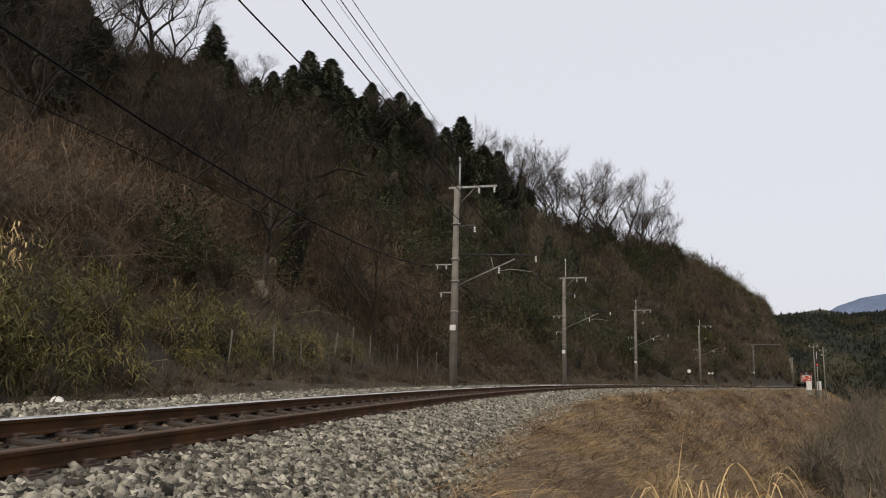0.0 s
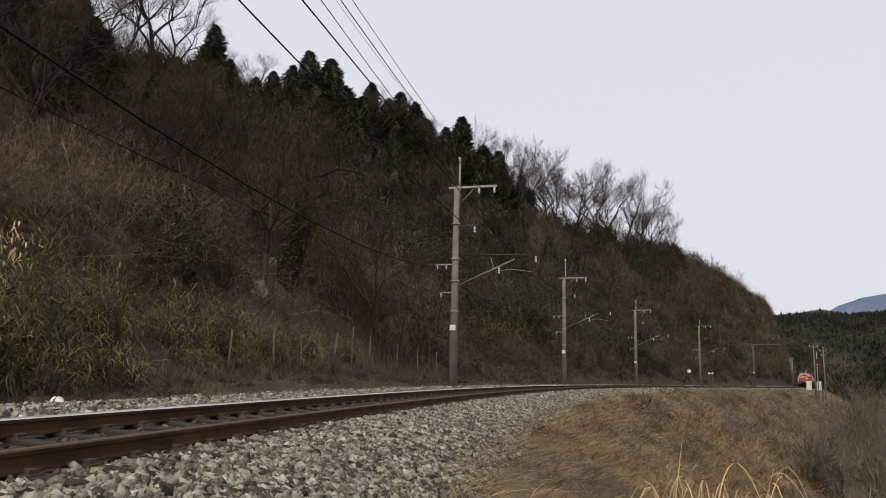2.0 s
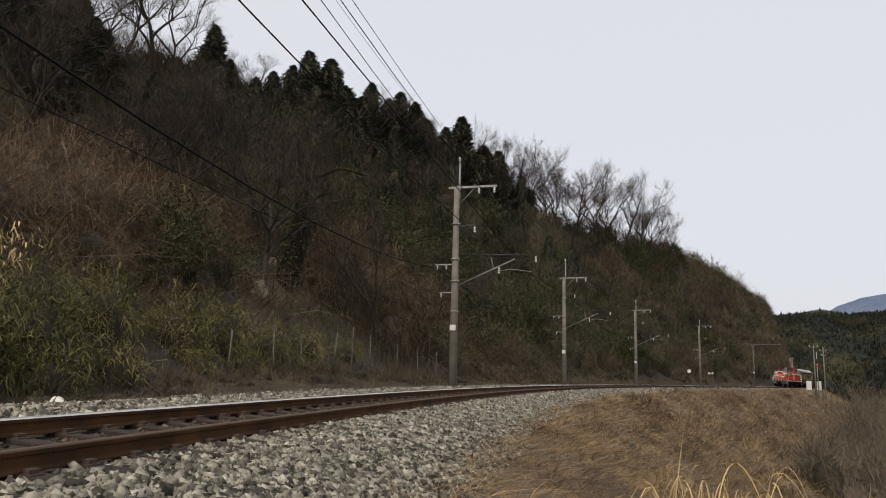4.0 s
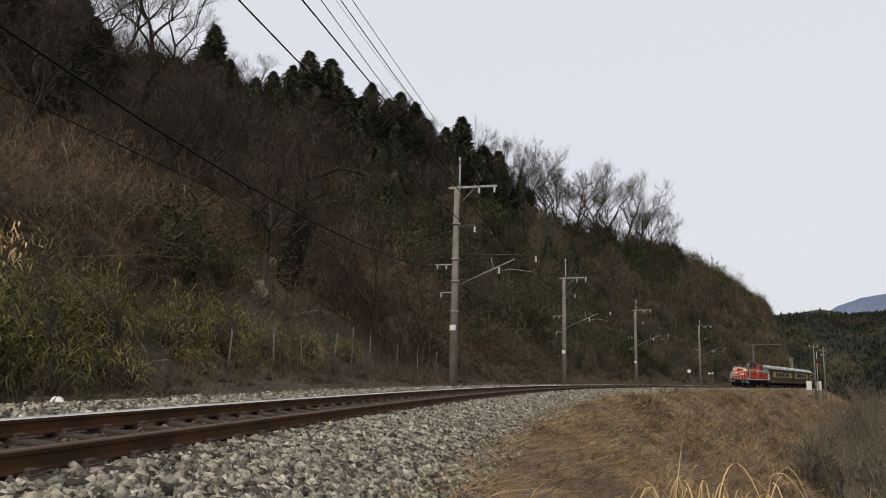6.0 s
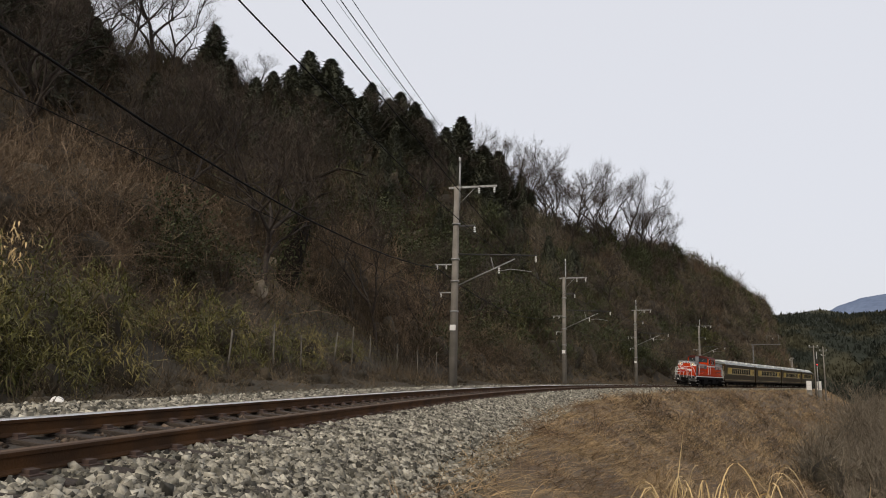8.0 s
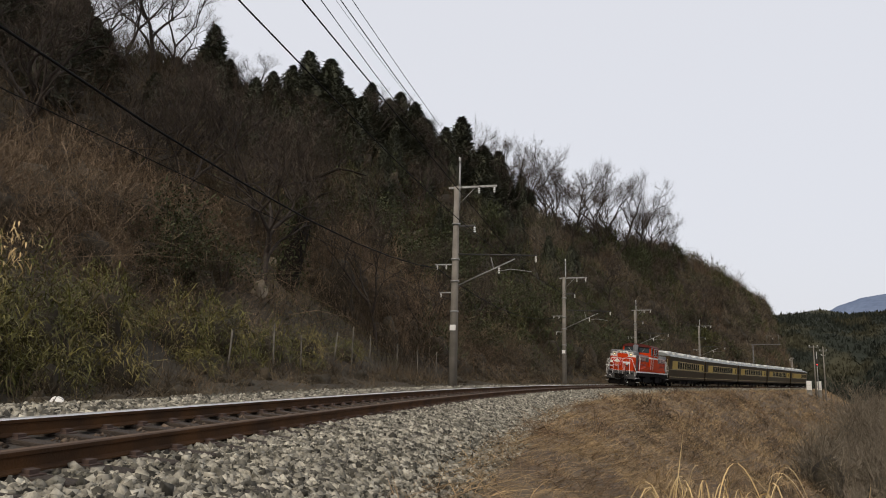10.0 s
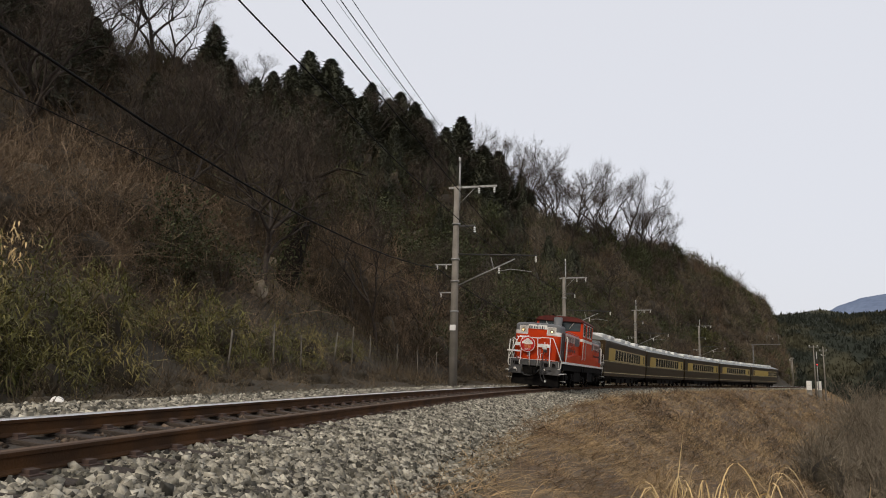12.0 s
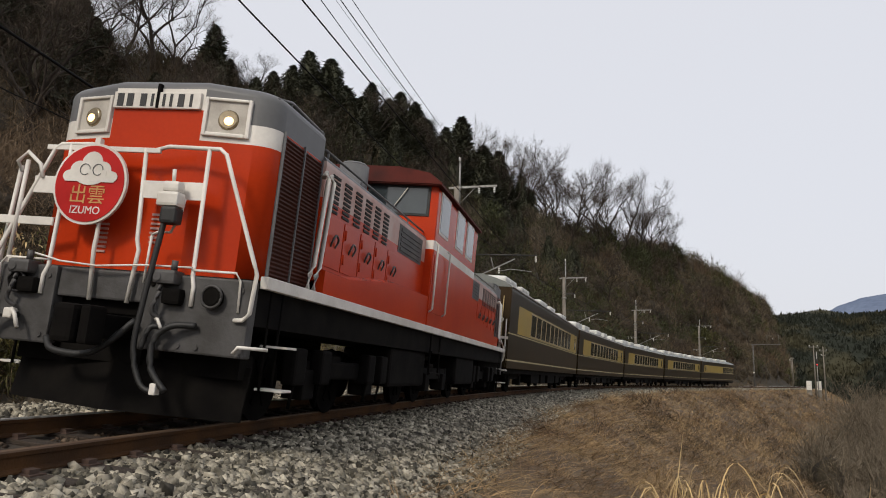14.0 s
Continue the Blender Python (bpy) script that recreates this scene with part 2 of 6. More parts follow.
# ---- the train ----
T = {
    "red": mat("red_paint", (0.47, 0.040, 0.007), 0.26, second=(0.39, 0.030, 0.006), scale=0.9, grain=25, shade=0.09, bump=0.02, spec=0.14),
    "grey": mat("grey_paint", (0.135, 0.137, 0.14), 0.45, second=(0.10, 0.10, 0.104), scale=1.2, grain=20, shade=0.1, spec=0.3),
    "cream": mat("white_paint", (0.72, 0.69, 0.64), 0.42, second=(0.55, 0.52, 0.47), scale=1.7, grain=25, shade=0.1),
    # hood's pale band; sky sheen on red paint is put in as pink
    "pale": mat("pale_sheen_paint", (0.47, 0.36, 0.32), 0.45, second=(0.40, 0.20, 0.16), scale=2.5, grain=20, shade=0.15),
    "shutter": mat("radiator_shutter", (0.055, 0.017, 0.011), 0.45, second=(0.036, 0.013, 0.009), scale=2, grain=30, spec=0.04),
    "beam": mat("beam_grey", (0.062, 0.060, 0.060), 0.6, second=(0.030, 0.028, 0.026), scale=3.5, grain=25, shade=0.2, bump=0.15),
    # black paint taken darker still: shade under the train is put into it
    "under": mat("underframe_shaded_black", (0.0045, 0.004, 0.004), 0.9, second=(0.009, 0.008, 0.007), scale=3, grain=30, spec=0.06),
    "rubber": mat("rubber", (0.014, 0.014, 0.014), 0.6, scale=6),
    "slot": mat("louvre_slot", (0.012, 0.010, 0.009), 0.8, scale=6),
    "lens": mat("lit_headlamp", (1.0, 0.66, 0.30), 0.3, second=(1.0, 0.60, 0.26), scale=2, emit=2.6),
    "reflector": mat("lamp_reflector", (0.42, 0.34, 0.22), 0.15, 0.7, scale=9, shade=0.3),
    "pale_recess": mat("lamp_recess", (0.46, 0.43, 0.38), 0.5, second=(0.34, 0.31, 0.27), scale=5, shade=0.15),
    "mark_red": mat("headmark_red", (0.46, 0.018, 0.016), 0.4, scale=3, shade=0.05, spec=0.15),
    "mark_gold": mat("headmark_gold", (0.55, 0.30, 0.10), 0.45, scale=5),
    "black": mat("black_lettering", (0.015, 0.015, 0.016), 0.5, scale=5),
    "pane": mat("window_glass", (0.05, 0.065, 0.07), 0.08, second=(0.035, 0.045, 0.05), scale=1.5, spec=0.8, shade=0.05),
    "dark_pane": mat("dark_window_glass", (0.012, 0.013, 0.011), 0.2, second=(0.02, 0.019, 0.014), scale=1.2, spec=0.3, shade=0.1),
    "green": mat("dark_green_paint", (0.024, 0.017, 0.007), 0.4, second=(0.034, 0.021, 0.009), scale=0.8, grain=15, shade=0.15, spec=0.12),
    "gold": mat("gold_band", (0.37, 0.25, 0.035), 0.4, second=(0.32, 0.22, 0.045), scale=0.9, grain=15, shade=0.12),
    "tan": mat("window_frame_tan", (0.40, 0.31, 0.14), 0.45, scale=2),
    "line": mat("pale_gold_line", (0.46, 0.38, 0.2), 0.45, scale=2),
    "roof": mat("silver_roof", (0.17, 0.185, 0.172), 0.5, second=(0.115, 0.125, 0.115), scale=0.8, grain=12, shade=0.15),
    "cooler": mat("cooler_casing", (0.66, 0.66, 0.63), 0.5, second=(0.42, 0.42, 0.4), scale=1.4, shade=0.15),
}


def prism(profile, y0, y1, bevel=0.0, cuts_z=(), cuts_x=()):
    """A solid with an outline in x and z, drawn out from y0 to y1, its ends rounded, cut at levels for bands of paint."""
    bm = bmesh.new()
    a = [bm.verts.new((x, y0, z)) for x, z in profile]
    b = [bm.verts.new((x, y1, z)) for x, z in profile]
    n = len(profile)
    f0, f1 = bm.faces.new(a[::-1]), bm.faces.new(b)
    for i in range(n):
        bm.faces.new((a[i], a[(i + 1) % n], b[(i + 1) % n], b[i]))
    if bevel:
        bmesh.ops.bevel(bm, geom=list(f0.edges) + list(f1.edges), offset=bevel, segments=4, affect="EDGES", clamp_overlap=True)
    for z in cuts_z:
        bmesh.ops.bisect_plane(bm, geom=bm.verts[:] + bm.edges[:] + bm.faces[:], plane_co=(0, 0, z), plane_no=(0, 0, 1))
    for x in cuts_x:
        bmesh.ops.bisect_plane(bm, geom=bm.verts[:] + bm.edges[:] + bm.faces[:], plane_co=(x, 0, 0), plane_no=(1, 0, 0))
    return bm


def arch(half, low, side, crown, corner=0.16, steps=5):
    """Outline of a body: upright sides, rounded shoulders, a low crown."""
    pts = [(half, low), (half, side - corner)]
    for k in range(1, steps + 1):
        t = math.pi / 2 * k / steps
        pts.append((half - corner + corner * math.cos(t), side - corner + corner * math.sin(t)))
    w = half - corner
    for k in range(1, 6):
        x = w * (1 - k / 3)
        pts.append((x, side + (crown - side) * (1 - (x / w) ** 2)))
    left = [(-x, z) for x, z in pts if x > 0.001]
    right = [p for p in pts if p[0] > 0.001]
    return right + left[::-1]


def painted(bm, choose):
    for f in bm.faces:
        f.material_index = choose(f.calc_center_median(), f.normal)
    return bm


def disc(bm, x, y, z, r, depth=0.01, sides=24, squash=1.0, mi=0):
    """A flat round plate that faces forwards, its front at y."""
    a = [bm.verts.new((x + r * math.cos(t), y, z + r * squash * math.sin(t))) for t in (2 * math.pi * k / sides for k in range(sides))]
    b = [bm.verts.new((v.co.x, y + depth, v.co.z)) for v in a]
    bm.faces.new(a).material_index = mi
    bm.faces.new(b[::-1]).material_index = mi
    for k in range(sides):
        bm.faces.new((a[k], b[k], b[(k + 1) % sides], a[(k + 1) % sides])).material_index = mi


def words(name, text, size, m, material, parent, label=""):
    cu = bpy.data.curves.new(name, "FONT")
    cu.body, cu.size, cu.extrude, cu.align_x = text, size, 0.003, "CENTER"
    ob = new(name, cu)
    me = bpy.data.meshes.new_from_object(ob.evaluated_get(bpy.context.evaluated_depsgraph_get()))
    bpy.data.objects.remove(ob)
    me.materials.clear()
    me.materials.append(material)
    made = shared(name, me, parent, m)
    if label:
        tagged(made, label)
    return made


def wheel_mesh():
    bm = bmesh.new()
    for x0, x1, r in ((-0.62, -0.59, 0.455), (-0.59, -0.49, 0.43), (0.49, 0.59, 0.43), (0.59, 0.62, 0.455), (-0.6, 0.6, 0.08)):
        tube(bm, [(x0, 0, 0), (x1, 0, 0)], r, 20)
    for k in range(6):
        t = k * math.pi / 3
        for side in (-0.63, 0.63):
            box(bm, side - 0.01, side + 0.01, 0.1, 0.3, -0.04, 0.04, m=Matrix.Rotation(t, 4, "X"))
    me = bpy.data.meshes.new("wheel")
    bm.to_mesh(me)
    bm.free()
    me.materials.append(T["under"])
    return me


WHEEL = wheel_mesh()
WHEELS = []


def bogie(parent, y, gap, wide=1.02):
    bm = bmesh.new()
    for side in (-1, 1):
        x = side * wide
        box(bm, x - 0.07, x + 0.07, y - gap - 0.45, y + gap + 0.45, 0.5, 0.72, 0.03)
        for a in (y - gap, y + gap):
            box(bm, x - 0.13, x + 0.13, a - 0.17, a + 0.17, 0.28, 0.62, 0.03)
            tube(bm, [(x, a - 0.28, 0.45), (x, a - 0.28, 0.74)], 0.085, 8)
            tube(bm, [(x, a + 0.28, 0.45), (x, a + 0.28, 0.74)], 0.085, 8)
    box(bm, -wide, wide, y - 0.22, y + 0.22, 0.52, 0.8, 0.03)
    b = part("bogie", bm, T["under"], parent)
    for a in (y - gap, y + gap):
        WHEELS.append((shared("wheel", WHEEL, b, pose(0, a, 0.43)), a))
    return b


def nose_shell():
    """The nose: a flat middle, two fronts swept back, rounded corners and a rolled, crowned top."""
    half = [(0.5, 0.75), (1.02, 0.855), (1.10, 0.885), (1.165, 0.935), (1.205, 1.0), (1.22, 1.09), (1.22, 2.12)]
    plan = [(-x, y) for x, y in half[::-1]] + half
    levels = [(1.42, 0), (2.74, 0), (2.94, 0), (3.045, 0), (3.2, 0)] + [(3.2 + 0.11 * math.sin(t), 0.15 * (1 - math.cos(t))) for t in (0.3, 0.65, 1.0, 1.3, 1.57)]
    bm = bmesh.new()
    rings = []
    for z, inset in levels:
        ring = []
        for x, y in plan:
            qx = x * (1 - inset / 1.22)
            rise = 0.075 * (1 - (qx / 1.22) ** 2) * max(0, min(1, (z - 3.1) / 0.1))
            ring.append(bm.verts.new((qx, y + (inset if y < 1.5 else 0), z + rise)))
        rings.append(ring)
    n = len(plan)
    for a, b in zip(rings, rings[1:]):
        for k in range(n - 1):
            f = bm.faces.new((a[k], a[k + 1], b[k + 1], b[k]))
            c = f.calc_center_median()
            outer, front = abs(c.x) > 0.52, c.y < 1.2
            f.material_index = (2 if c.z > 2.94 else 0) if not front else (2 if c.z > 2.94 else 1 if c.z > 2.74 else 0) if outer else (2 if c.z > 3.21 else 1 if c.z > 3.04 else 0)
            f.smooth = c.z > 3.2 or (front and abs(c.x) > 0.9)
    top = rings[-1]
    for k in range(n // 2 - 1):
        bm.faces.new((top[k], top[k + 1], top[n - 2 - k], top[n - 1 - k])).material_index = 2
    bm.faces.new([r[0] for r in rings] + [r[-1] for r in rings[::-1]]).material_index = 2
    bm.faces.new(rings[0][::-1])
    return bm


LOCO_MID = 9.04


def loco_half(loco, turn, front):
    """One end of the locomotive; turn carries the front end's parts to either end."""
    def add(name, bm, m, parent=loco, label="", smooth=False):
        bm.transform(turn)
        return part(name, bm, m, parent, label, smooth)

    # nose with the radiator
    nose = add("hood_nose", nose_shell(), [T["red"], T["cream"], T["grey"]])
    for side in (-1, 1):
        for k in range(2):
            y = 1.10 + 0.50 * k
            bm = bmesh.new()
            edge = [(1.205, 1.5)] + [(1.226 + 0.010 * (j % 2), 1.5 + j * 0.0209) for j in range(69)] + [(1.205, 2.93)]
            a = [bm.verts.new((side * x, y, z)) for x, z in edge]
            b = [bm.verts.new((side * x, y + 0.47, z)) for x, z in edge]
            for p, q, u, w in zip(a, a[1:], b, b[1:]):
                bm.faces.new((p, q, w, u))
            add("radiator_shutter", bm, T["shutter"], nose, "dark brown slatted radiator shutter")
        bm = bmesh.new()
        for y in (1.085, 1.585, 2.085):
            box(bm, side * 1.205, side * 1.245, y - 0.012, y + 0.012, 1.46, 2.96)
        add("shutter_frame", bm, T["grey"], nose)
        bm = bmesh.new()
        tube(bm, [(side * 1.15, 0.98, 3.26), (side * 1.15, 1.3, 3.34), (side * 1.15, 2.2, 3.3)], 0.018, 6)
        for y in (1.3, 1.75, 2.15):
            tube(bm, [(side * 1.15, y, 3.2), (side * 1.15, y, 3.33)], 0.015, 6)
        add("roof_handrail", bm, T["grey"], nose)
        # headlamp in its recessed white box, on the swept front
        sweep = Matrix.Translation((side * 0.5, 0.752, 0)) @ Matrix.Rotation(side * radians(11.4), 4, "Z") @ Matrix.Translation((-side * 0.5, -0.75, 0))

        def lamp_part(name, bm, m, parent, label=""):
            bm.transform(sweep)
            return add(name, bm, m, parent, label)

        bm = bmesh.new()
        x0, x1, z0, z1 = side * 0.745 - 0.235, side * 0.745 + 0.235, 2.79, 3.18
        for q in ((x0, x0 + 0.04, z0, z1), (x1 - 0.04, x1, z0, z1), (x0 + 0.04, x1 - 0.04, z0, z0 + 0.04), (x0 + 0.04, x1 - 0.04, z1 - 0.03, z1)):
            box(bm, q[0], q[1], 0.712, 0.80, q[2], q[3], 0.012)
        lamp = lamp_part("headlamp", bm, T["cream"], nose, "white-framed lit headlamp")
        bm = bmesh.new()
        box(bm, x0 + 0.04, x1 - 0.04, 0.738, 0.748, z0 + 0.04, z1 - 0.03)
        lamp_part("lamp_recess", bm, T["pale_recess"], lamp)
        bm = bmesh.new()
        tube(bm, [(side * 0.76, 0.716, 2.965), (side * 0.76, 0.745, 2.965)], 0.085, 20, taper=0.11)
        lamp_part("lamp_ring", bm, T["reflector"], lamp)
        bm = bmesh.new()
        bmesh.ops.create_uvsphere(bm, u_segments=16, v_segments=8, radius=1.0)
        bm.transform(Matrix.Translation((side * 0.77, 0.716, 2.95)) @ Matrix.Diagonal((0.048, 0.02, 0.044, 1)))
        lamp_part("lens", bm, T["lens"] if front else T["pane"], lamp)
    # number panel with its characters as bars
    bm = bmesh.new()
    box(bm, -0.5, 0.47, 0.715, 0.75, 3.045, 3.215, 0.008)
    panel = add("number_panel", bm, T["cream"], nose)
    for x, w in ((-0.42, 0.035), (-0.31, 0.035), (-0.16, 0.033), (-0.06, 0.014), (0.07, 0.014), (0.15, 0.014), (0.26, 0.033), (0.37, 0.014)):
        bm = bmesh.new()
        box(bm, x - w, x + w, 0.709, 0.7155, 3.065, 3.195)
        add("bar", bm, T["black"], panel)
    for x, z0 in ((-0.4, 1.58), (0.2, 1.7)):
        bm = bmesh.new()
        for j in range(7):
            box(bm, x - 0.07, x + 0.07, 0.735, 0.752, z0 + j * 0.045, z0 + j * 0.045 + 0.02)
        # pale slats: the highlights on them are put into the colour
        add("vent", bm, T["pale"], nose)
    bm = bmesh.new()
    tube(bm, [(-0.80, 0.98, 3.26), (-0.80, 0.98, 3.36), (-0.76, 0.98, 3.39), (-0.72, 0.98, 3.36), (-0.72, 0.98, 3.26)], 0.012, 6)
    add("lifting_lug", bm, T["grey"], nose)
    add("panel_joint", box(bmesh.new(), -0.016, 0.016, 0.706, 0.76, 3.05, 3.3, 0.004), T["under"], panel)
    # engine hood behind it, the wider skirt below a slanting ledge
    hood = painted(prism(arch(1.27, 1.6, 3.05, 3.14, 0.12), 2.12, 7.3, 0.0, (2.55, 2.97)), lambda c, n: 0 if c.z < 2.55 else 1 if c.z < 2.97 else 2)
    hood = add("engine_hood", hood, [T["red"], T["pale"], T["grey"]])
    bm = bmesh.new()
    outline = [(2.14, 1.462), (7.3, 1.462), (7.3, 2.0), (4.9, 1.97), (2.9, 1.76), (2.14, 1.76)]
    for side in (-1, 1):
        a = [bm.verts.new((side * 1.28, y, z)) for y, z in outline]
        b = [bm.verts.new((side * 1.40, y, z - (0.04 if z > 1.5 else 0))) for y, z in outline]
        bm.faces.new(a)
        bm.faces.new(b[::-1])
        for k in range(6):
            bm.faces.new((a[k], a[(k + 1) % 6], b[(k + 1) % 6], b[k]))
    add("skirt", bm, T["red"], hood)
    for side in (-1, 1):
        for k in range(6):
            y = 2.35 + k * 0.41
            bm = bmesh.new()
            for j in range(8):
                z = 2.44 + j * 0.058
                box(bm, side * 1.265, side * 1.283, y, y + 0.24, z, z + 0.032)
            add("louvre", bm, T["slot"], hood)
        for k in range(5):
            y = 2.28 + k * 0.62
            bm = bmesh.new()
            box(bm, side * 1.265, side * 1.28, y, y + 0.58, 1.8, 2.4, 0.006)
            tube(bm, [(side * 1.285, y + 0.05, 1.9), (side * 1.285, y + 0.05, 2.02)], 0.012, 5)
            tube(bm, [(side * 1.285, y + 0.05, 2.2), (side * 1.285, y + 0.05, 2.32)], 0.012, 5)
            door = add("hood_door", bm, T["red"], hood)
            add("handle", tube(bmesh.new(), smooth_path([(side * 1.28, y + 0.22, 2.05), (side * 1.315, y + 0.21, 2.14), (side * 1.315, y + 0.29, 2.19), (side * 1.315, y + 0.37, 2.14), (side * 1.28, y + 0.36, 2.05)]), 0.013, 6), T["beam"], door)
        bm = bmesh.new()
        for j in range(5):
            box(bm, side * 1.265, side * 1.285, 5.35, 6.6, 2.5 + j * 0.075, 2.545 + j * 0.075)
        box(bm, side * 1.262, side * 1.275, 5.25, 6.7, 2.46, 2.9)
        add("side_grille", bm, T["beam"], hood)
        # two tall side handrails
        bm = bmesh.new()
        for o in (0.0, 0.16):
            y = 1.72 + o
            tube(bm, [(side * 1.30, y + 0.28, 2.74), (side * 1.36, y + 0.22, 2.78), (side * 1.40, y + 0.2, 2.7), (side * 1.40, y + 0.08, 1.72), (side * 1.42, y - 0.03, 1.62), (side * 1.42, y - 0.06, 1.46)], 0.028, 8)
        add("side_handrail", bm, T["cream"], loco)
        bm = bmesh.new()
        tube(bm, [(side * 1.2, 2.2, 3.12), (side * 1.2, 7.2, 3.1)], 0.016, 6)
        for y in (2.3, 3.5, 4.7, 5.9, 7.1):
            tube(bm, [(side * 1.2, y, 3.0), (side * 1.2, y, 3.11)], 0.013, 5)
        add("roof_handrail", bm, T["grey"], hood)
    # end beam, coupler, hoses, plough
    bm = bmesh.new()
    box(bm, -1.3, 1.3, 0.70, 0.78, 1.3, 1.42)
    beam = add("end_beam", bm, T["beam"], loco, "worn grey end beam")
    for x0, x1, y0, z0 in ((-1.37, -0.66, 0.56, 0.66), (0.30, 1.37, 0.56, 0.70), (-0.66, 0.30, 0.60, 1.12)):
        add("beam_plate", box(bmesh.new(), x0, x1, y0, 0.70, z0, 1.40, 0.02), T["beam"], beam, "worn grey steel plate")
    for x in (-1.05, 1.02):
        bm = bmesh.new()
        tube(bm, [(x, 0.50, 1.22), (x, 0.58, 1.22)], 0.095, 16)
        tube(bm, [(x, 0.495, 1.22), (x, 0.51, 1.22)], 0.07, 14)
        lamp = add("tail_lamp", bm, T["under"], beam)
        bm = bmesh.new()
        tube(bm, [(x + 0.098 * math.cos(t), 0.50, 1.22 + 0.098 * math.sin(t)) for t in (2 * math.pi * k / 20 for k in range(21))], 0.014, 6)
        add("rim", bm, T["beam"], lamp)
    for x, z in ((-1.3, 0.74), (-1.3, 1.02), (-0.74, 0.74), (-0.74, 1.3), (0.38, 0.78), (0.38, 1.3), (0.72, 0.76), (1.28, 0.8), (1.28, 1.3), (0.9, 0.76)):
        add("bolt", tube(bmesh.new(), [(x, 0.545, z), (x, 0.565, z)], 0.026, 8), T["under"] if x == 0.38 else T["beam"], beam)
    bm = bmesh.new()
    box(bm, -0.62, 0.26, 0.72, 1.2, 0.55, 1.12)
    box(bm, -0.13, 0.13, 0.25, 0.8, 0.76, 0.98, 0.03)
    box(bm, -0.17, 0.05, 0.0, 0.28, 0.70, 1.04, 0.05)
    box(bm, 0.07, 0.17, 0.05, 0.28, 0.70, 1.04, 0.03)
    add("coupler", bm, T["under"], beam, "black knuckle coupler")
    bm = bmesh.new()
    for pts, r in (([(-0.6, 0.5, 0.72), (-0.45, 0.42, 0.62), (-0.1, 0.4, 0.61), (0.1, 0.42, 0.72), (0.3, 0.5, 0.95)], 0.032),
                   ([(0.46, 0.48, 2.0), (0.44, 0.44, 1.6), (0.40, 0.42, 1.1), (0.38, 0.42, 0.7), (0.5, 0.42, 0.4), (0.66, 0.42, 0.34)], 0.027),
                   ([(0.9, 0.52, 0.95), (0.7, 0.46, 0.93), (0.56, 0.44, 0.8), (0.58, 0.42, 0.55), (0.75, 0.42, 0.36)], 0.03),
                   ([(0.62, 0.5, 0.9), (0.5, 0.44, 0.9), (0.44, 0.43, 0.7)], 0.026),
                   ([(-0.95, 0.5, 0.9), (-1.15, 0.45, 0.88), (-1.3, 0.44, 0.7)], 0.028)):
        tube(bm, smooth_path(pts), r, 8)
    add("brake_hose", bm, T["rubber"], beam)
    bm = bmesh.new()
    tube(bm, [(-1.0, 0.52, 0.93), (-0.98, 0.44, 0.95), (-0.92, 0.42, 0.9), (-0.87, 0.42, 0.78)], 0.02, 7)
    box(bm, -1.06, -0.96, 0.42, 0.5, 0.86, 0.96, 0.02)
    add("cock", bm, T["cream"], beam)
    add("hose_coupling", box(bmesh.new(), 0.62, 0.68, 0.38, 0.46, 0.32, 0.42, 0.01), T["cream"], beam)
    add("cock", tube(bmesh.new(), [(0.5, 0.5, 0.98), (0.56, 0.44, 0.98), (0.62, 0.42, 0.9)], 0.016, 6), T["cream"], beam)
    bm = bmesh.new()
    box(bm, 0.40, 0.62, 0.36, 0.5, 2.0, 2.14, 0.03)
    box(bm, 0.43, 0.6, 0.38, 0.5, 2.14, 2.24, 0.03)
    tube(bm, [(0.5, 0.45, 2.24), (0.49, 0.45, 2.36)], 0.02, 6)
    add("jumper_socket", bm, T["cream"], beam)
    bm = bmesh.new()
    box(bm, 0.46, 0.62, 0.36, 0.5, 1.84, 2.0, 0.03)
    add("jumper_plug", bm, T["rubber"], beam)
    for x in (-1.0, 0.55):
        bm = bmesh.new()
        box(bm, x - 0.13, x + 0.11, 0.44, 0.62, 1.30, 1.43, 0.03)
        tube(bm, [(x - 0.06, 0.43, 1.36), (x - 0.06, 0.47, 1.36)], 0.04, 10)
        tube(bm, [(x + 0.06, 0.5, 1.43), (x + 0.06, 0.5, 1.52)], 0.03, 8)
        tube(bm, smooth_path([(x - 0.05, 0.5, 1.3), (x - 0.04, 0.46, 1.2), (x - 0.08, 0.46, 1.05), (x - 0.02, 0.52, 0.98)]), 0.022, 7)
        fuse = add("junction_box", bm, T["beam"], beam)
        add("socket", box(bmesh.new(), x - 0.02, x + 0.17, 0.47, 0.6, 1.12, 1.27, 0.035), T["under"], fuse)
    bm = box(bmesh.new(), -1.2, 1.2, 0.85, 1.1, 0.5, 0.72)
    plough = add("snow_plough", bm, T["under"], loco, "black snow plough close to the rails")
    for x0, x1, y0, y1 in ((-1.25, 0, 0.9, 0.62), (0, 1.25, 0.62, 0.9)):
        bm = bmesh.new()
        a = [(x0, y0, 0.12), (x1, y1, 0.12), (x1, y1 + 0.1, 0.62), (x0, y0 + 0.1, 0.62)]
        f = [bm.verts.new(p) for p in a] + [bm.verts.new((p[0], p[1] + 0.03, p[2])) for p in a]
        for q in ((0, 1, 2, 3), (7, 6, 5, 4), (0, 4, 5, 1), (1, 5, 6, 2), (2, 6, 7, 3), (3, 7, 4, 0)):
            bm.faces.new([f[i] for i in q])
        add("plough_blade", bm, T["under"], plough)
    # front handrails
    r = 0.021
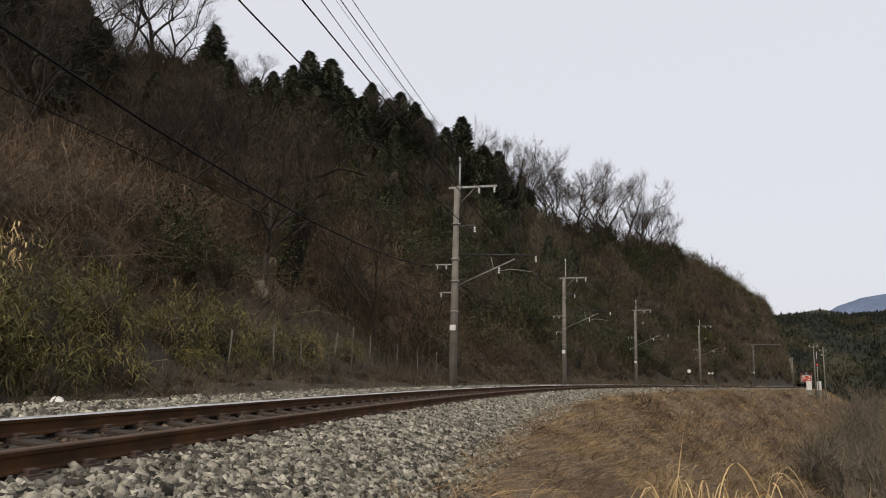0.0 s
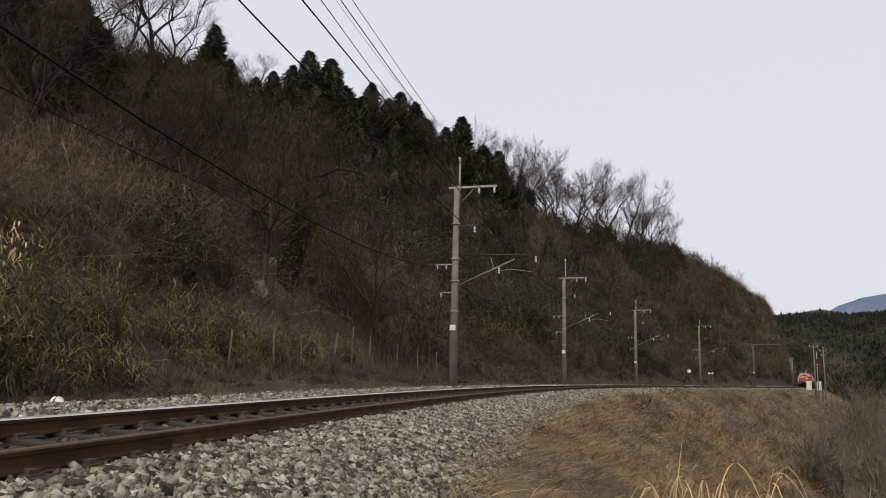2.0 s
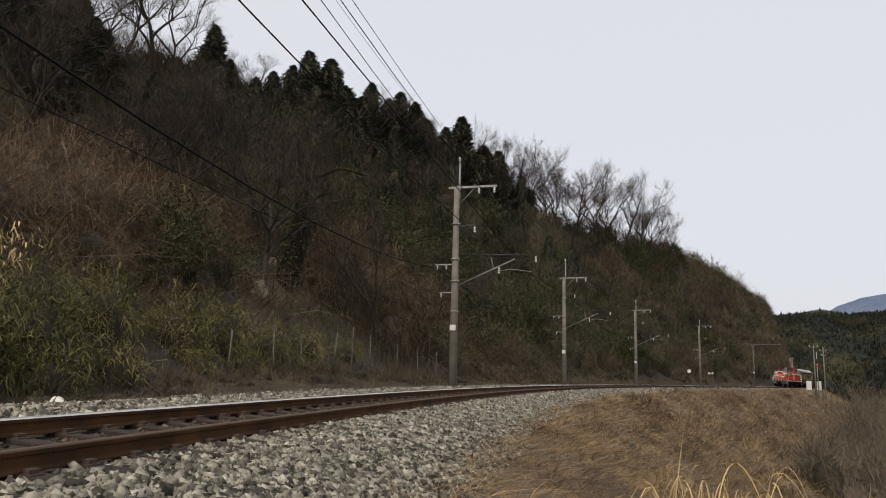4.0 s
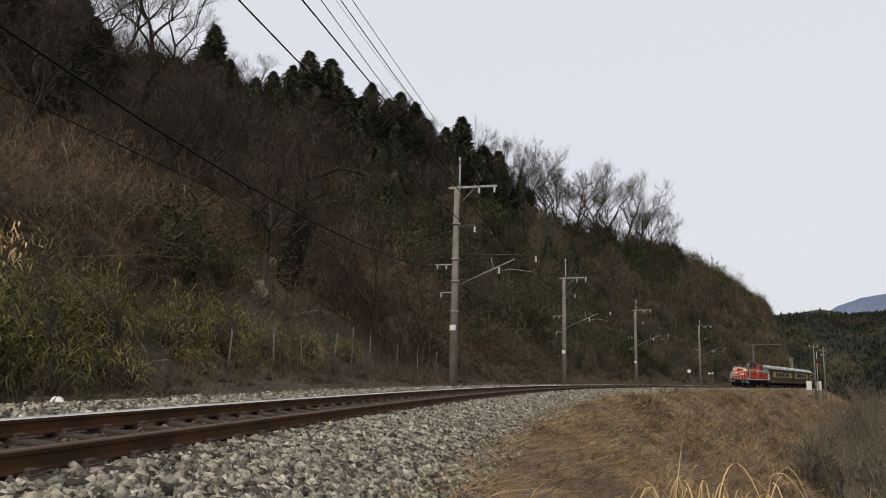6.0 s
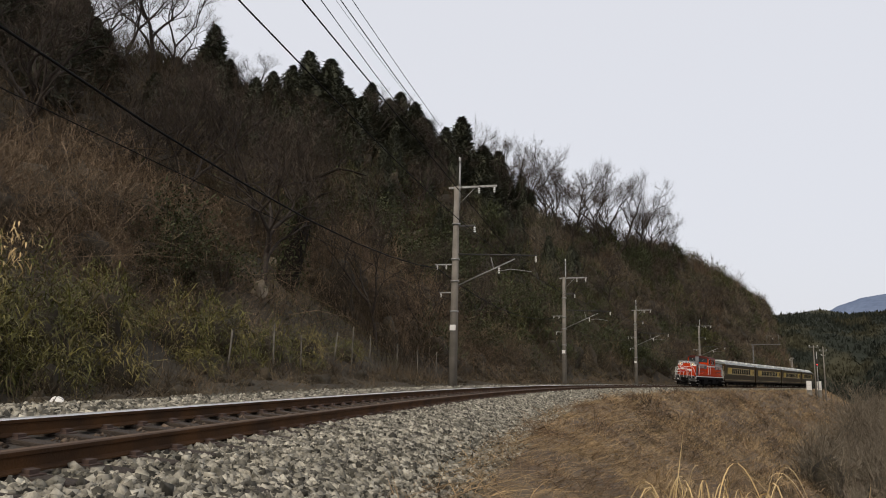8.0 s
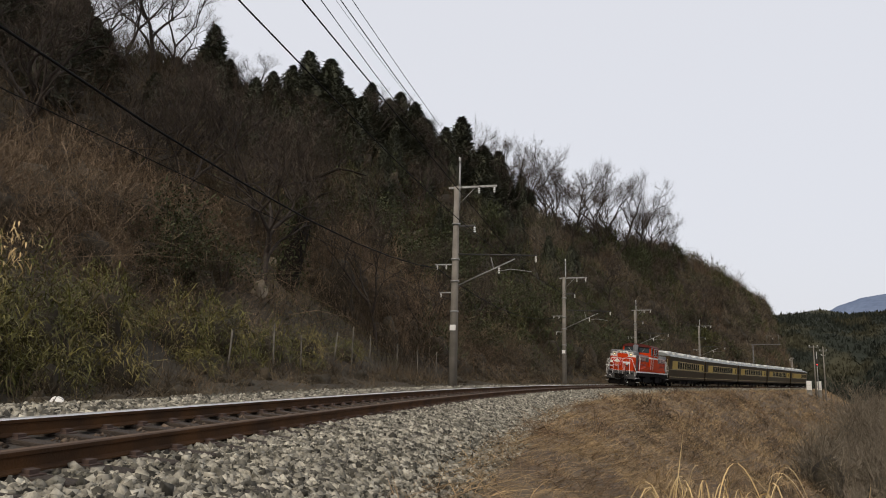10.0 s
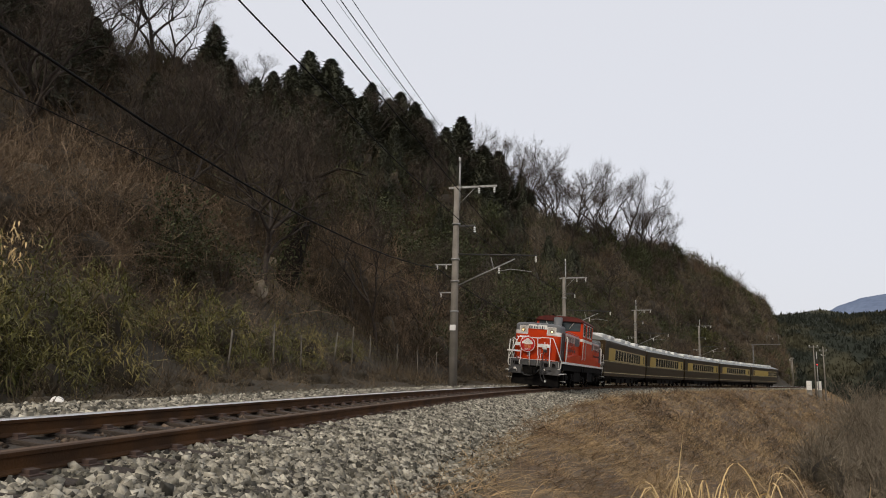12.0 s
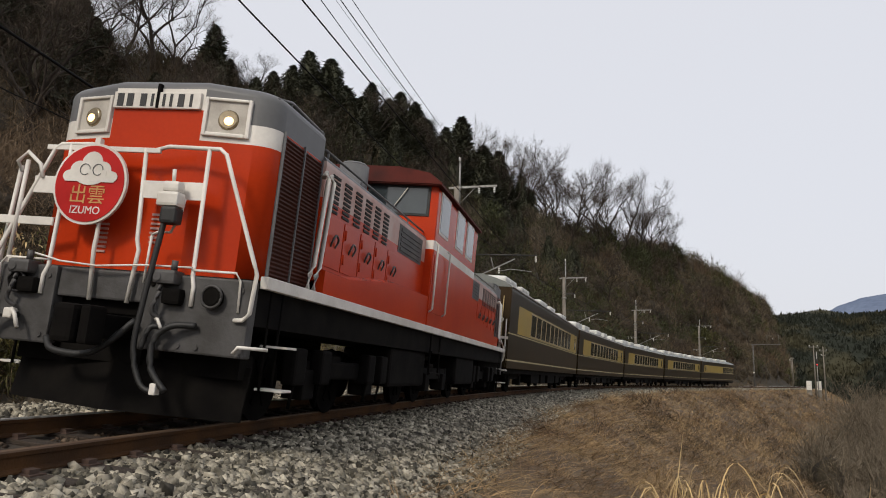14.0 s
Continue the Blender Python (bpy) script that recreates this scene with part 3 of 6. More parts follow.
    for side in (-1, 1):
        bm = bmesh.new()
        tube(bm, [(side * 0.28 - 0.1, 0.58, 2.58), (side * 0.28 + (0.02 if side > 0 else -0.02) - 0.1 + side * 0.12, 0.56, 2.61), (side * 0.86, 0.56, 2.60), (side * 0.93, 0.56, 2.55), (side * 1.36, 0.56, 1.55), (side * 1.40, 0.56, 1.45), (side * 1.39, 0.54, 1.1), (side * 1.34, 0.52, 1.04), (side * 1.25, 0.54, 1.03)], r, 8)
        tube(bm, [(side * 0.75, 0.56, 2.6), (side * 0.77, 0.56, 1.4), (side * 0.8, 0.55, 1.3), (side * 0.8, 0.55, 1.12)], r, 8)
        tube(bm, [(side * 0.2 - 0.12, 0.56, 2.58), (side * 0.22 - 0.12 + 0.04, 0.56, 1.7), (side * 0.24 - 0.06, 0.55, 1.6), (side * 0.2 - 0.06, 0.55, 1.1)], r, 8)
        tube(bm, [(side * 0.78, 0.54, 1.45), (side * 1.22, 0.52, 1.45), (side * 1.27, 0.52, 1.38), (side * 1.27, 0.55, 1.1)], 0.012, 6)
        tube(bm, [(side * 1.3, 0.5, 0.74), (side * 1.34, 0.5, 0.8), (side * 1.55, 0.66, 0.8)], 0.018, 6)
        add("front_handrail", bm, T["cream"], loco, "white tubular handrail")
        for z in (0.82, 0.42):
            add("step", box(bmesh.new(), side * 1.44 - 0.14, side * 1.44 + 0.14, 1.0, 1.22, z, z + 0.022, 0.005), T["cream"], loco)
        bm = bmesh.new()
        for y in (0.98, 1.24):
            tube(bm, [(side * 1.36, y, 1.34), (side * 1.36, y, 0.42)], 0.015, 6)
        add("step_hanger", bm, T["under"], loco)
    bm = bmesh.new()
    box(bm, -1.02, 0.24, 0.545, 0.575, 2.54, 2.59, 0.006)
    box(bm, 0.1, 0.76, 0.55, 0.57, 2.1, 2.27, 0.004)
    box(bm, -1.1, -0.72, 0.55, 0.57, 2.1, 2.27, 0.004)
    box(bm, -1.5, -0.8, 0.54, 0.56, 1.78, 1.86, 0.004)
    tube(bm, [(-1.25, 0.54, 2.3), (-1.3, 0.52, 2.4), (-1.2, 0.52, 2.5), (-1.05, 0.54, 2.38), (-1.0, 0.54, 2.25)], 0.02, 6)
    tube(bm, [(-1.2, 0.54, 2.42), (-1.22, 0.54, 1.45)], r, 8)
    tube(bm, [(-1.42, 0.7, 2.4), (-1.44, 0.66, 1.2)], r, 8)
    tube(bm, [(0.3, 0.54, 1.75), (0.38, 0.52, 1.78), (0.5, 0.52, 1.78), (0.58, 0.52, 1.95), (0.6, 0.52, 2.1)], 0.013, 6)
    tube(bm, [(0.3, 0.54, 1.75), (0.29, 0.54, 1.3)], 0.013, 6)
    tube(bm, [(-1.0, 0.53, 1.52), (-0.6, 0.5, 1.44), (-0.2, 0.5, 1.42), (0.3, 0.5, 1.46), (0.78, 0.52, 1.47)], 0.010, 6)
    add("handrail_cross_bar", bm, T["cream"], loco)
    if front:
        bm = bmesh.new()
        disc(bm, -0.43, 0.50, 2.2, 0.40, 0.03, 48)
        mark = add("headmark", bm, T["cream"], loco, "round red nameplate with a white cloud")
        bm = bmesh.new()
        disc(bm, -0.43, 0.494, 2.2, 0.375, 0.007, 48)
        add("face", bm, T["mark_red"], mark)
        bm = bmesh.new()
        for k, (x, z, rr, q) in enumerate(((-0.43, 2.40, 0.115, 1.0), (-0.56, 2.33, 0.10, 0.9), (-0.31, 2.33, 0.10, 0.9), (-0.66, 2.27, 0.07, 0.8), (-0.20, 2.27, 0.07, 0.8), (-0.43, 2.29, 0.18, 0.6))):
            disc(bm, x, 0.489 - 0.0012 * k, z, rr, 0.005, 20, q)
        box(bm, -0.70, -0.16, 0.482, 0.492, 2.215, 2.28, 0.003)
        add("cloud", bm, T["cream"], mark, "white painted cloud")
        bm = bmesh.new()
        for cx in (-0.49, -0.35):
            tube(bm, [(cx + 0.055 * math.cos(t), 0.479, 2.335 + 0.055 * math.sin(t)) for t in (k * 0.55 for k in range(11))], 0.004, 4)
        add("cloud_swirl", bm, T["grey"], mark)
        words("lettering", "出雲", 0.2, pose(-0.43, 0.492, 2.02, 90), T["mark_gold"], mark, "gold painted characters")
        words("lettering", "IZUMO", 0.105, pose(-0.43, 0.492, 1.905, 90), T["cream"], mark, "white painted letters")
        bm = bmesh.new()
        box(bm, -0.46, -0.40, 0.51, 0.57, 2.5, 2.66, 0.006)
        add("bracket", bm, T["cream"], mark)


def locomotive():
    loco = new("diesel_locomotive")
    tagged(loco, "orange-red diesel locomotive with grey top and white band", "locomotive")
    loco_half(loco, Matrix.Identity(4), True)
    loco_half(loco, Matrix.Translation((0, 2 * LOCO_MID, 0)) @ Matrix.Rotation(math.pi, 4, "Z"), False)
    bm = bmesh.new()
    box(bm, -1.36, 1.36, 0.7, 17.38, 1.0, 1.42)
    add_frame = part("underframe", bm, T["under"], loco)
    bm = bmesh.new()
    for side in (-1, 1):
        box(bm, side * 1.36, side * 1.44, 0.72, 17.36, 1.345, 1.46, 0.008)
    part("sill_stripe", bm, T["cream"], add_frame, "white stripe along the sill")
    # cab
    m = LOCO_MID
    cab = painted(prism(arch(1.42, 1.465, 3.98, 4.15, 0.14), m - 2.08, m + 2.08, 0.03, (2.80, 2.96)), lambda c, n: 1 if 2.80 < c.z < 2.96 else 0)
    cab = part("cab", cab, [T["red"], T["cream"]], loco, "red driving cab in the middle")
    bm = prism([(1.49, 3.93), (1.49, 3.97), (1.25, 4.15), (0.7, 4.24), (-0.7, 4.24), (-1.25, 4.15), (-1.49, 3.97), (-1.49, 3.93)], m - 2.24, m + 2.24, 0.02)
    part("cab_roof", bm, mat("dark_red_roof", (0.10, 0.018, 0.013), 0.75, second=(0.05, 0.014, 0.012), scale=2, spec=0.2), cab, "dark red roof, darker than the cab")
    for end in (-1, 1):
        y = m + end * 2.08
        for side in (-1, 1):
            bm = bmesh.new()
            x0, x1 = sorted((side * 0.08, side * 1.27))
            box(bm, x0, x1, y - 0.015, y + 0.015, 3.38, 3.93, 0.01)
            w = part("cab_window", bm, T["rubber"], cab)
            bm = bmesh.new()
            box(bm, x0 + 0.05, x1 - 0.05, y - 0.022, y + 0.022, 3.42, 3.89, 0.005)
            part("pane", bm, T["pane"], w)
            bm = bmesh.new()
            tube(bm, [(side * 0.6, y + end * 0.05, 3.5), (side * 0.85, y + end * 0.06, 3.88)], 0.012, 5)
            part("wiper", bm, T["cream"], w)
    for side in (-1, 1):
        for y0, y1, z0, z1 in ((m - 1.85, m - 1.05, 3.12, 3.9), (m - 0.35, m + 0.45, 3.12, 3.9), (m + 0.75, m + 1.55, 3.12, 3.9)):
            bm = bmesh.new()
            box(bm, side * 1.42 - 0.012, side * 1.42 + 0.012, y0, y1, z0, z1, 0.008)
            w = part("side_window", bm, T["cream"], cab)
            bm = bmesh.new()
            box(bm, side * 1.42 - 0.018, side * 1.42 + 0.018, y0 + 0.05, y1 - 0.05, z0 + 0.05, z1 - 0.05, 0.004)
            part("pane", bm, T["pane"], w)
        bm = bmesh.new()
        box(bm, side * 1.42 - 0.014, side * 1.42 + 0.014, m - 1.95, m - 1.0, 1.7, 2.72, 0.01)
        part("cab_door", bm, T["red"], cab)
        for y in (m - 2.0, m - 0.94):
            bm = bmesh.new()
            tube(bm, [(side * 1.42, y, 2.95), (side * 1.48, y, 2.9), (side * 1.48, y, 1.75), (side * 1.42, y, 1.7)], 0.018, 7)
            part("grab_rail", bm, T["cream"], cab)
        bm = bmesh.new()
        box(bm, side * 1.4, side * 1.46, m - 1.6, m - 0.8, 1.0, 1.03)
        box(bm, side * 1.4, side * 1.46, m - 1.6, m - 0.8, 0.62, 0.65)
        tube(bm, [(side * 1.42, m - 1.58, 1.4), (side * 1.42, m - 1.58, 0.6)], 0.018, 6)
        tube(bm, [(side * 1.42, m - 0.82, 1.4), (side * 1.42, m - 0.82, 0.6)], 0.018, 6)
        part("cab_step", bm, T["under"], loco)
    for y in (6.35, 11.75):
        bm = bmesh.new()
        tube(bm, [(0.0, y, 3.05), (0.0, y, 4.08)], 0.26, 20)
        tube(bm, [(0.0, y, 4.08), (0.0, y, 4.13)], 0.26, 20, taper=0.2)
        part("exhaust_stack", bm, T["grey"], loco, "grey cylindrical exhaust stack")
    bm = bmesh.new()
    tube(bm, [(-0.5, m - 1.8, 4.15), (-0.5, m - 1.8, 4.32)], 0.03, 8)
    tube(bm, [(-0.5, m - 1.9, 4.32), (-0.5, m - 1.5, 4.34)], 0.05, 10)
    part("horn", bm, T["under"], loco)
    for y, gap in ((3.6, 1.1), (m, 0.75), (14.4, 1.1)):
        bogie(loco, y, gap, 1.1)
    for side in (-1, 1):
        for y0, y1 in ((5.35, 7.6), (10.5, 12.7)):
            bm = bmesh.new()
            box(bm, side * 0.7, side * 1.32, y0, y1, 0.4, 1.0, 0.06)
            part("fuel_tank", bm, T["under"], loco)
        for y in (2.0, 2.75, 4.5, 5.1, 13.0, 13.6, 15.4, 16.1):
            bm = bmesh.new()
            box(bm, side * 1.16, side * 1.32, y - 0.16, y + 0.16, 0.45, 0.85, 0.04)
            tube(bm, [(side * 1.25, y, 0.45), (side * 1.2, y + 0.05, 0.2)], 0.02, 6)
            part("sand_box", bm, T["under"], loco)
    return loco


def coach_windows(last):
    if last:
        return [13.1 + 0.72 * k for k in range(10)]
    return [4.35 + 1.28 * k for k in range(10)]


def pane_mesh(w, name):
    bm = bmesh.new()
    box(bm, -0.012, 0.012, 0, w, 2.075, 3.005, 0.006)
    me = bpy.data.meshes.new(name)
    bm.to_mesh(me)
    bm.free()
    return me


FRAME_ME, FRAME_SHORT = pane_mesh(1.22, "window_frame"), pane_mesh(0.68, "window_frame")
FRAME_ME.materials.append(T["tan"])
FRAME_SHORT.materials.append(T["tan"])


def glass_mesh(w):
    bm = bmesh.new()
    box(bm, -0.018, 0.018, 0.085, w - 0.085, 2.14, 2.94, 0.004)
    me = bpy.data.meshes.new("pane")
    bm.to_mesh(me)
    bm.free()
    me.materials.append(T["dark_pane"])
    return me


GLASS_ME, GLASS_SHORT = glass_mesh(1.22), glass_mesh(0.68)


def coach(last):
    car = new("passenger_car")
    tagged(car, "dark green passenger car, gold lounge panels and open end deck windows" if last else "dark green passenger car with gold window band and silver roof", "railway car", "passenger cars of the train")

    def paint(c, n):
        if c.z > 3.50:
            return 2
        if 2.06 < c.z < 3.02 and abs(c.x) > 1.40 and (1.8 < c.y < 20.2):
            return 1
        if (1.99 < c.z < 2.03 or 1.12 < c.z < 1.17) and abs(c.x) > 1.40:
            return 3
        return 0
    bm = prism(arch(1.43, 0.88, 3.62, 3.92, 0.22), 0.3, 21.0, 0.04, (1.12, 1.17, 1.99, 2.03, 2.06, 3.02, 3.50))
    for y in (1.8, 20.2):
        bmesh.ops.bisect_plane(bm, geom=bm.verts[:] + bm.edges[:] + bm.faces[:], plane_co=(0, y, 0), plane_no=(0, 1, 0))
    body = part("car_body", painted(bm, paint), [T["green"], T["gold"], T["roof"], T["line"]], car)
    bm = bmesh.new()
    for side in (-1, 1):
        box(bm, side * 1.41, side * 1.47, 0.3, 21.0, 3.50, 3.545)
    part("gutter", bm, T["cooler"], body)
    for side in (-1, 1):
        for y in coach_windows(last):
            f = shared("window_frame", FRAME_SHORT if last else FRAME_ME, body, pose(side * 1.43, y, 0))
            shared("pane", GLASS_SHORT if last else GLASS_ME, f)
        for y in ((2.2,) if last else (18.9,)):
            bm = bmesh.new()
            box(bm, side * 1.43 - 0.01, side * 1.43 + 0.01, y, y + 0.75, 2.07, 2.98, 0.006)
            d = part("entrance_door", bm, T["gold"], body)
            bm = bmesh.new()
            box(bm, side * 1.43 - 0.015, side * 1.43 + 0.015, y + 0.15, y + 0.6, 2.2, 2.85, 0.004)
            part("pane", bm, T["pane"], d)
    for y in (0.3, 21.0):
        e = -1 if y < 1 else 1
        bm = bmesh.new()
        y0, y1 = sorted((y, y + e * 0.3))
        box(bm, -0.5, 0.5, y0, y1, 1.0, 3.1, 0.04)
        part("gangway", bm, T["rubber"], car, "black folded gangway")
        bm = bmesh.new()
        for side in (-1, 1):
            tube(bm, [(side * 1.2, y + e * 0.05, 1.0), (side * 1.2, y + e * 0.09, 1.3), (side * 1.2, y + e * 0.09, 3.2)], 0.015, 6)
        part("end_handrail", bm, T["tan"], car)
        bm = bmesh.new()
        box(bm, -0.12, 0.12, y0 - 0.0, y1 + 0.02, 0.7, 0.98, 0.03)
        part("coupler", bm, T["under"], car)
    for k, y in enumerate((2.2, 5.4, 10.2, 13.4, 17.6) if not last else (3.0, 7.4, 11.8, 16.4)):
        bm = bmesh.new()
        box(bm, -0.8, 0.8, y, y + (1.7 if k % 2 else 2.1), 3.72, 4.10, 0.09)
        for j in range(4):
            box(bm, -0.815, 0.815, y + 0.22 + j * 0.34, y + 0.4 + j * 0.34, 3.93, 4.03)
        part("roof_cooler", bm, T["cooler"], car, "pale roof-mounted cooler")
    for y in (3.65, 17.65):
        bogie(car, y, 1.05, 0.98)
    for y0, y1 in ((6.4, 8.4), (8.9, 10.2), (10.9, 13.2), (13.6, 14.9)):
        for side in (-1, 1):
            bm = bmesh.new()
            box(bm, side * 0.55, side * 1.25, y0, y1, 0.35, 0.86, 0.04)
            part("equipment_box", bm, T["under"], car)
    bm = bmesh.new()
    box(bm, -1.3, 1.3, 0.5, 20.8, 0.7, 0.885)
    part("underframe", bm, T["under"], car)
    return car


TRAIN = [(locomotive(), 0.0, 3.6, 14.4)]
first_coach = coach(False)
coach_wheels = WHEELS[6:10]
for i in range(5):
    c = first_coach if i == 0 else coach(True) if i == 4 else copy_thing(first_coach, Matrix.Identity(4))
    TRAIN.append((c, 18.0 + 21.3 * i, 3.65, 17.65))
    if 0 < i < 4:
        WHEELS.extend((w, round(w.location.y, 2)) for w in c.children_recursive if w.name.startswith("wheel"))

# ---- sleepers and ballast ----
track = new("track")
tagged(track, "single curved railway track on a stone bed", "railway track", kind="structure")
for ob in list(scene.objects):
    if ob.name.startswith("rail"):
        ob.parent = track


def sleepers():
    bm = bmesh.new()
    box(bm, -1.05, 1.05, -0.1, 0.1, -0.30, -0.158, 0.012)
    for x in (-0.566, 0.566):
        box(bm, x - 0.16, x + 0.16, -0.08, 0.08, -0.16, -0.148, mi=1)
        for dx in (-0.1, 0.1):
            box(bm, x + dx - 0.03, x + dx + 0.03, -0.05, 0.05, -0.15, -0.118, mi=1)
    me = bpy.data.meshes.new("sleeper")
    bm.to_mesh(me)
    bm.free()
    me.materials.append(M["sleeper"])
    me.materials.append(M["plate"])
    for k in range(230):
        s = -9.0 + 0.61 * k
        a = float(np.interp(s, LINE_S, LINE_A))
        m = Matrix.Translation(canted(s, 0, 0)) @ Matrix.Rotation(-a + random.uniform(-0.02, 0.02), 4, "Z") @ Matrix.Rotation(CANT, 4, "Y")
        shared("sleeper", me, track, m)


sleepers()

# a table of ground heights, for planting
GRID_S, GRID_V = np.arange(-30, 432, 1.5), np.arange(-48, 30, 0.75)
GRID_Z = np.array([[ground_z(float(s), float(v)) for v in GRID_V] for s in GRID_S])


def ground_points(s, v):
    """World points on the ground for arrays of s and v."""
    i = np.clip((s - GRID_S[0]) / 1.5, 0, len(GRID_S) - 1.001)
    j = np.clip((v - GRID_V[0]) / 0.75, 0, len(GRID_V) - 1.001)
    i0, j0 = i.astype(int), j.astype(int)
    a, b = i - i0, j - j0
    z = GRID_Z[i0, j0] * (1 - a) * (1 - b) + GRID_Z[i0 + 1, j0] * a * (1 - b) + GRID_Z[i0, j0 + 1] * (1 - a) * b + GRID_Z[i0 + 1, j0 + 1] * a * b
    t = np.interp(s, LINE_S, LINE_A)
    return np.stack([np.interp(s, LINE_S, LINE_X) + np.cos(t) * v, np.interp(s, LINE_S, LINE_Y) - np.sin(t) * v, np.interp(s, LINE_S, LINE_Z) + z], 1)


def quick_mesh(name, verts, tris, material, smooth=False):
    me = bpy.data.meshes.new(name)
    nv, nt = len(verts), len(tris)
    me.vertices.add(nv)
    me.vertices.foreach_set("co", np.ascontiguousarray(verts, dtype=np.float32).ravel())
    me.loops.add(nt * 3)
    me.loops.foreach_set("vertex_index", np.ascontiguousarray(tris, dtype=np.int32).ravel())
    me.polygons.add(nt)
    me.polygons.foreach_set("loop_start", np.arange(0, nt * 3, 3, dtype=np.int32))
    if smooth:
        me.polygons.foreach_set("use_smooth", np.ones(nt, dtype=bool))
    me.materials.append(material)
    me.update(calc_edges=True)
    return me


rng = np.random.default_rng(7)


def stones(s, v, size, sink=0.35):
    """Angular stones lying on the bed: squashed, dented eight-cornered lumps."""
    n = len(s)
    base = np.array([(-1, -1, -1), (1, -1, -1), (1, 1, -1), (-1, 1, -1), (-1, -1, 1), (1, -1, 1), (1, 1, 1), (-1, 1, 1)], float) * 0.62
    tri = np.array([(0, 2, 1), (0, 3, 2), (4, 5, 6), (4, 6, 7), (0, 1, 5), (0, 5, 4), (1, 2, 6), (1, 6, 5), (2, 3, 7), (2, 7, 6), (3, 0, 4), (3, 4, 7)])
    q = rng.normal(size=(n, 4))
    q /= np.linalg.norm(q, axis=1)[:, None]
    w, x, y, z = q.T
    R = np.stack([np.stack([1 - 2 * (y * y + z * z), 2 * (x * y - z * w), 2 * (x * z + y * w)], 1), np.stack([2 * (x * y + z * w), 1 - 2 * (x * x + z * z), 2 * (y * z - x * w)], 1), np.stack([2 * (x * z - y * w), 2 * (y * z + x * w), 1 - 2 * (x * x + y * y)], 1)], 1)
    shape = base[None] + rng.uniform(-0.42, 0.42, (n, 8, 3))
    shape *= rng.uniform(0.42, 1.2, (n, 1, 3)) * size[:, None, None]
    p = np.einsum("nij,nkj->nki", R, shape)
    p += ground_points(s, v)[:, None] + np.array([0, 0, 1])[None, None] * (size * (0.5 - sink) + rng.uniform(0, 0.012, n))[:, None, None]
    t = tri[None] + (np.arange(n) * 8)[:, None, None]
    return p.reshape(-1, 3), t.reshape(-1, 3)


def off_rails(s, v):
    keep = (np.abs(np.abs(v) - 0.566) > 0.085)
    tie = np.abs(((s + 9.0 + 0.305) % 0.61) - 0.305) < 0.11
    return keep & ~(tie & (np.abs(v) < 1.05)) | (np.abs(v) > 1.12)


def ballast():
    vs, ts, k = [], [], 0
    for n, s0, s1, v0, v1, a, b in ((36000, -4, 9, 0.66, 3.2, 0.024, 0.056), (22000, 9, 26, 0.66, 3.0, 0.028, 0.056), (13000, 26, 75, 0.72, 2.7, 0.045, 0.08), (12000, -2, 22, -3.2, -1.15, 0.028, 0.06), (5500, 22, 80, -3.1, -0.9, 0.05, 0.085), (2500, 75, 190, 0.7, 2.6, 0.07, 0.12)):
        s, v = rng.uniform(s0, s1, n), rng.uniform(v0, v1, n)
        keep = off_rails(s, v) & ((v < 2.3) | (rng.random(n) > (v - 2.3) / 1.0))
        s, v = s[keep], v[keep]
        size = rng.uniform(a, b, len(s))
        p, t = stones(s, v, size)
        vs.append(p)
        ts.append(t + k)
        k += len(p)
    tagged(new("ballast", quick_mesh("ballast", np.concatenate(vs), np.concatenate(ts), M["stone"])), "grey-brown crushed stone ballast round the rails", "ballast", kind="stuff")
    n = 5200
    s, v = rng.uniform(-4, 34, n), rng.uniform(-1.15, 0.5, n)
    keep = off_rails(s, v)
    s, v = s[keep], v[keep]
    tagged(new("crib_stone", quick_mesh("crib_stone", *stones(s, v, rng.uniform(0.02, 0.045, len(s)), 0.5), M["dirty_stone"])), "oily brown stones between the rails", "ballast", kind="stuff")
    # the nearest stones, each of its own
    ground = bpy.data.objects["ground"]
    meshes = []
    for k in range(14):
        p, t = stones(np.array([0.0]), np.array([2.0]), np.array([0.042]))
        p = p - p.mean(0)
        meshes.append(quick_mesh("ballast_stone", p, t, M["stone"]))
    s, v = rng.uniform(-2.5, 4.5, 280), rng.uniform(1.0, 2.6, 280)
    for q, me in zip(ground_points(s, v), itertools.cycle(meshes)):
        o = shared("ballast_stone", me, ground, Matrix.Translation(q + np.array([0, 0, 0.028])) @ Euler(rng.uniform(0, 6.28, 3)).to_matrix().to_4x4())
        o.scale = [float(rng.uniform(0.8, 1.4))] * 3


ballast()

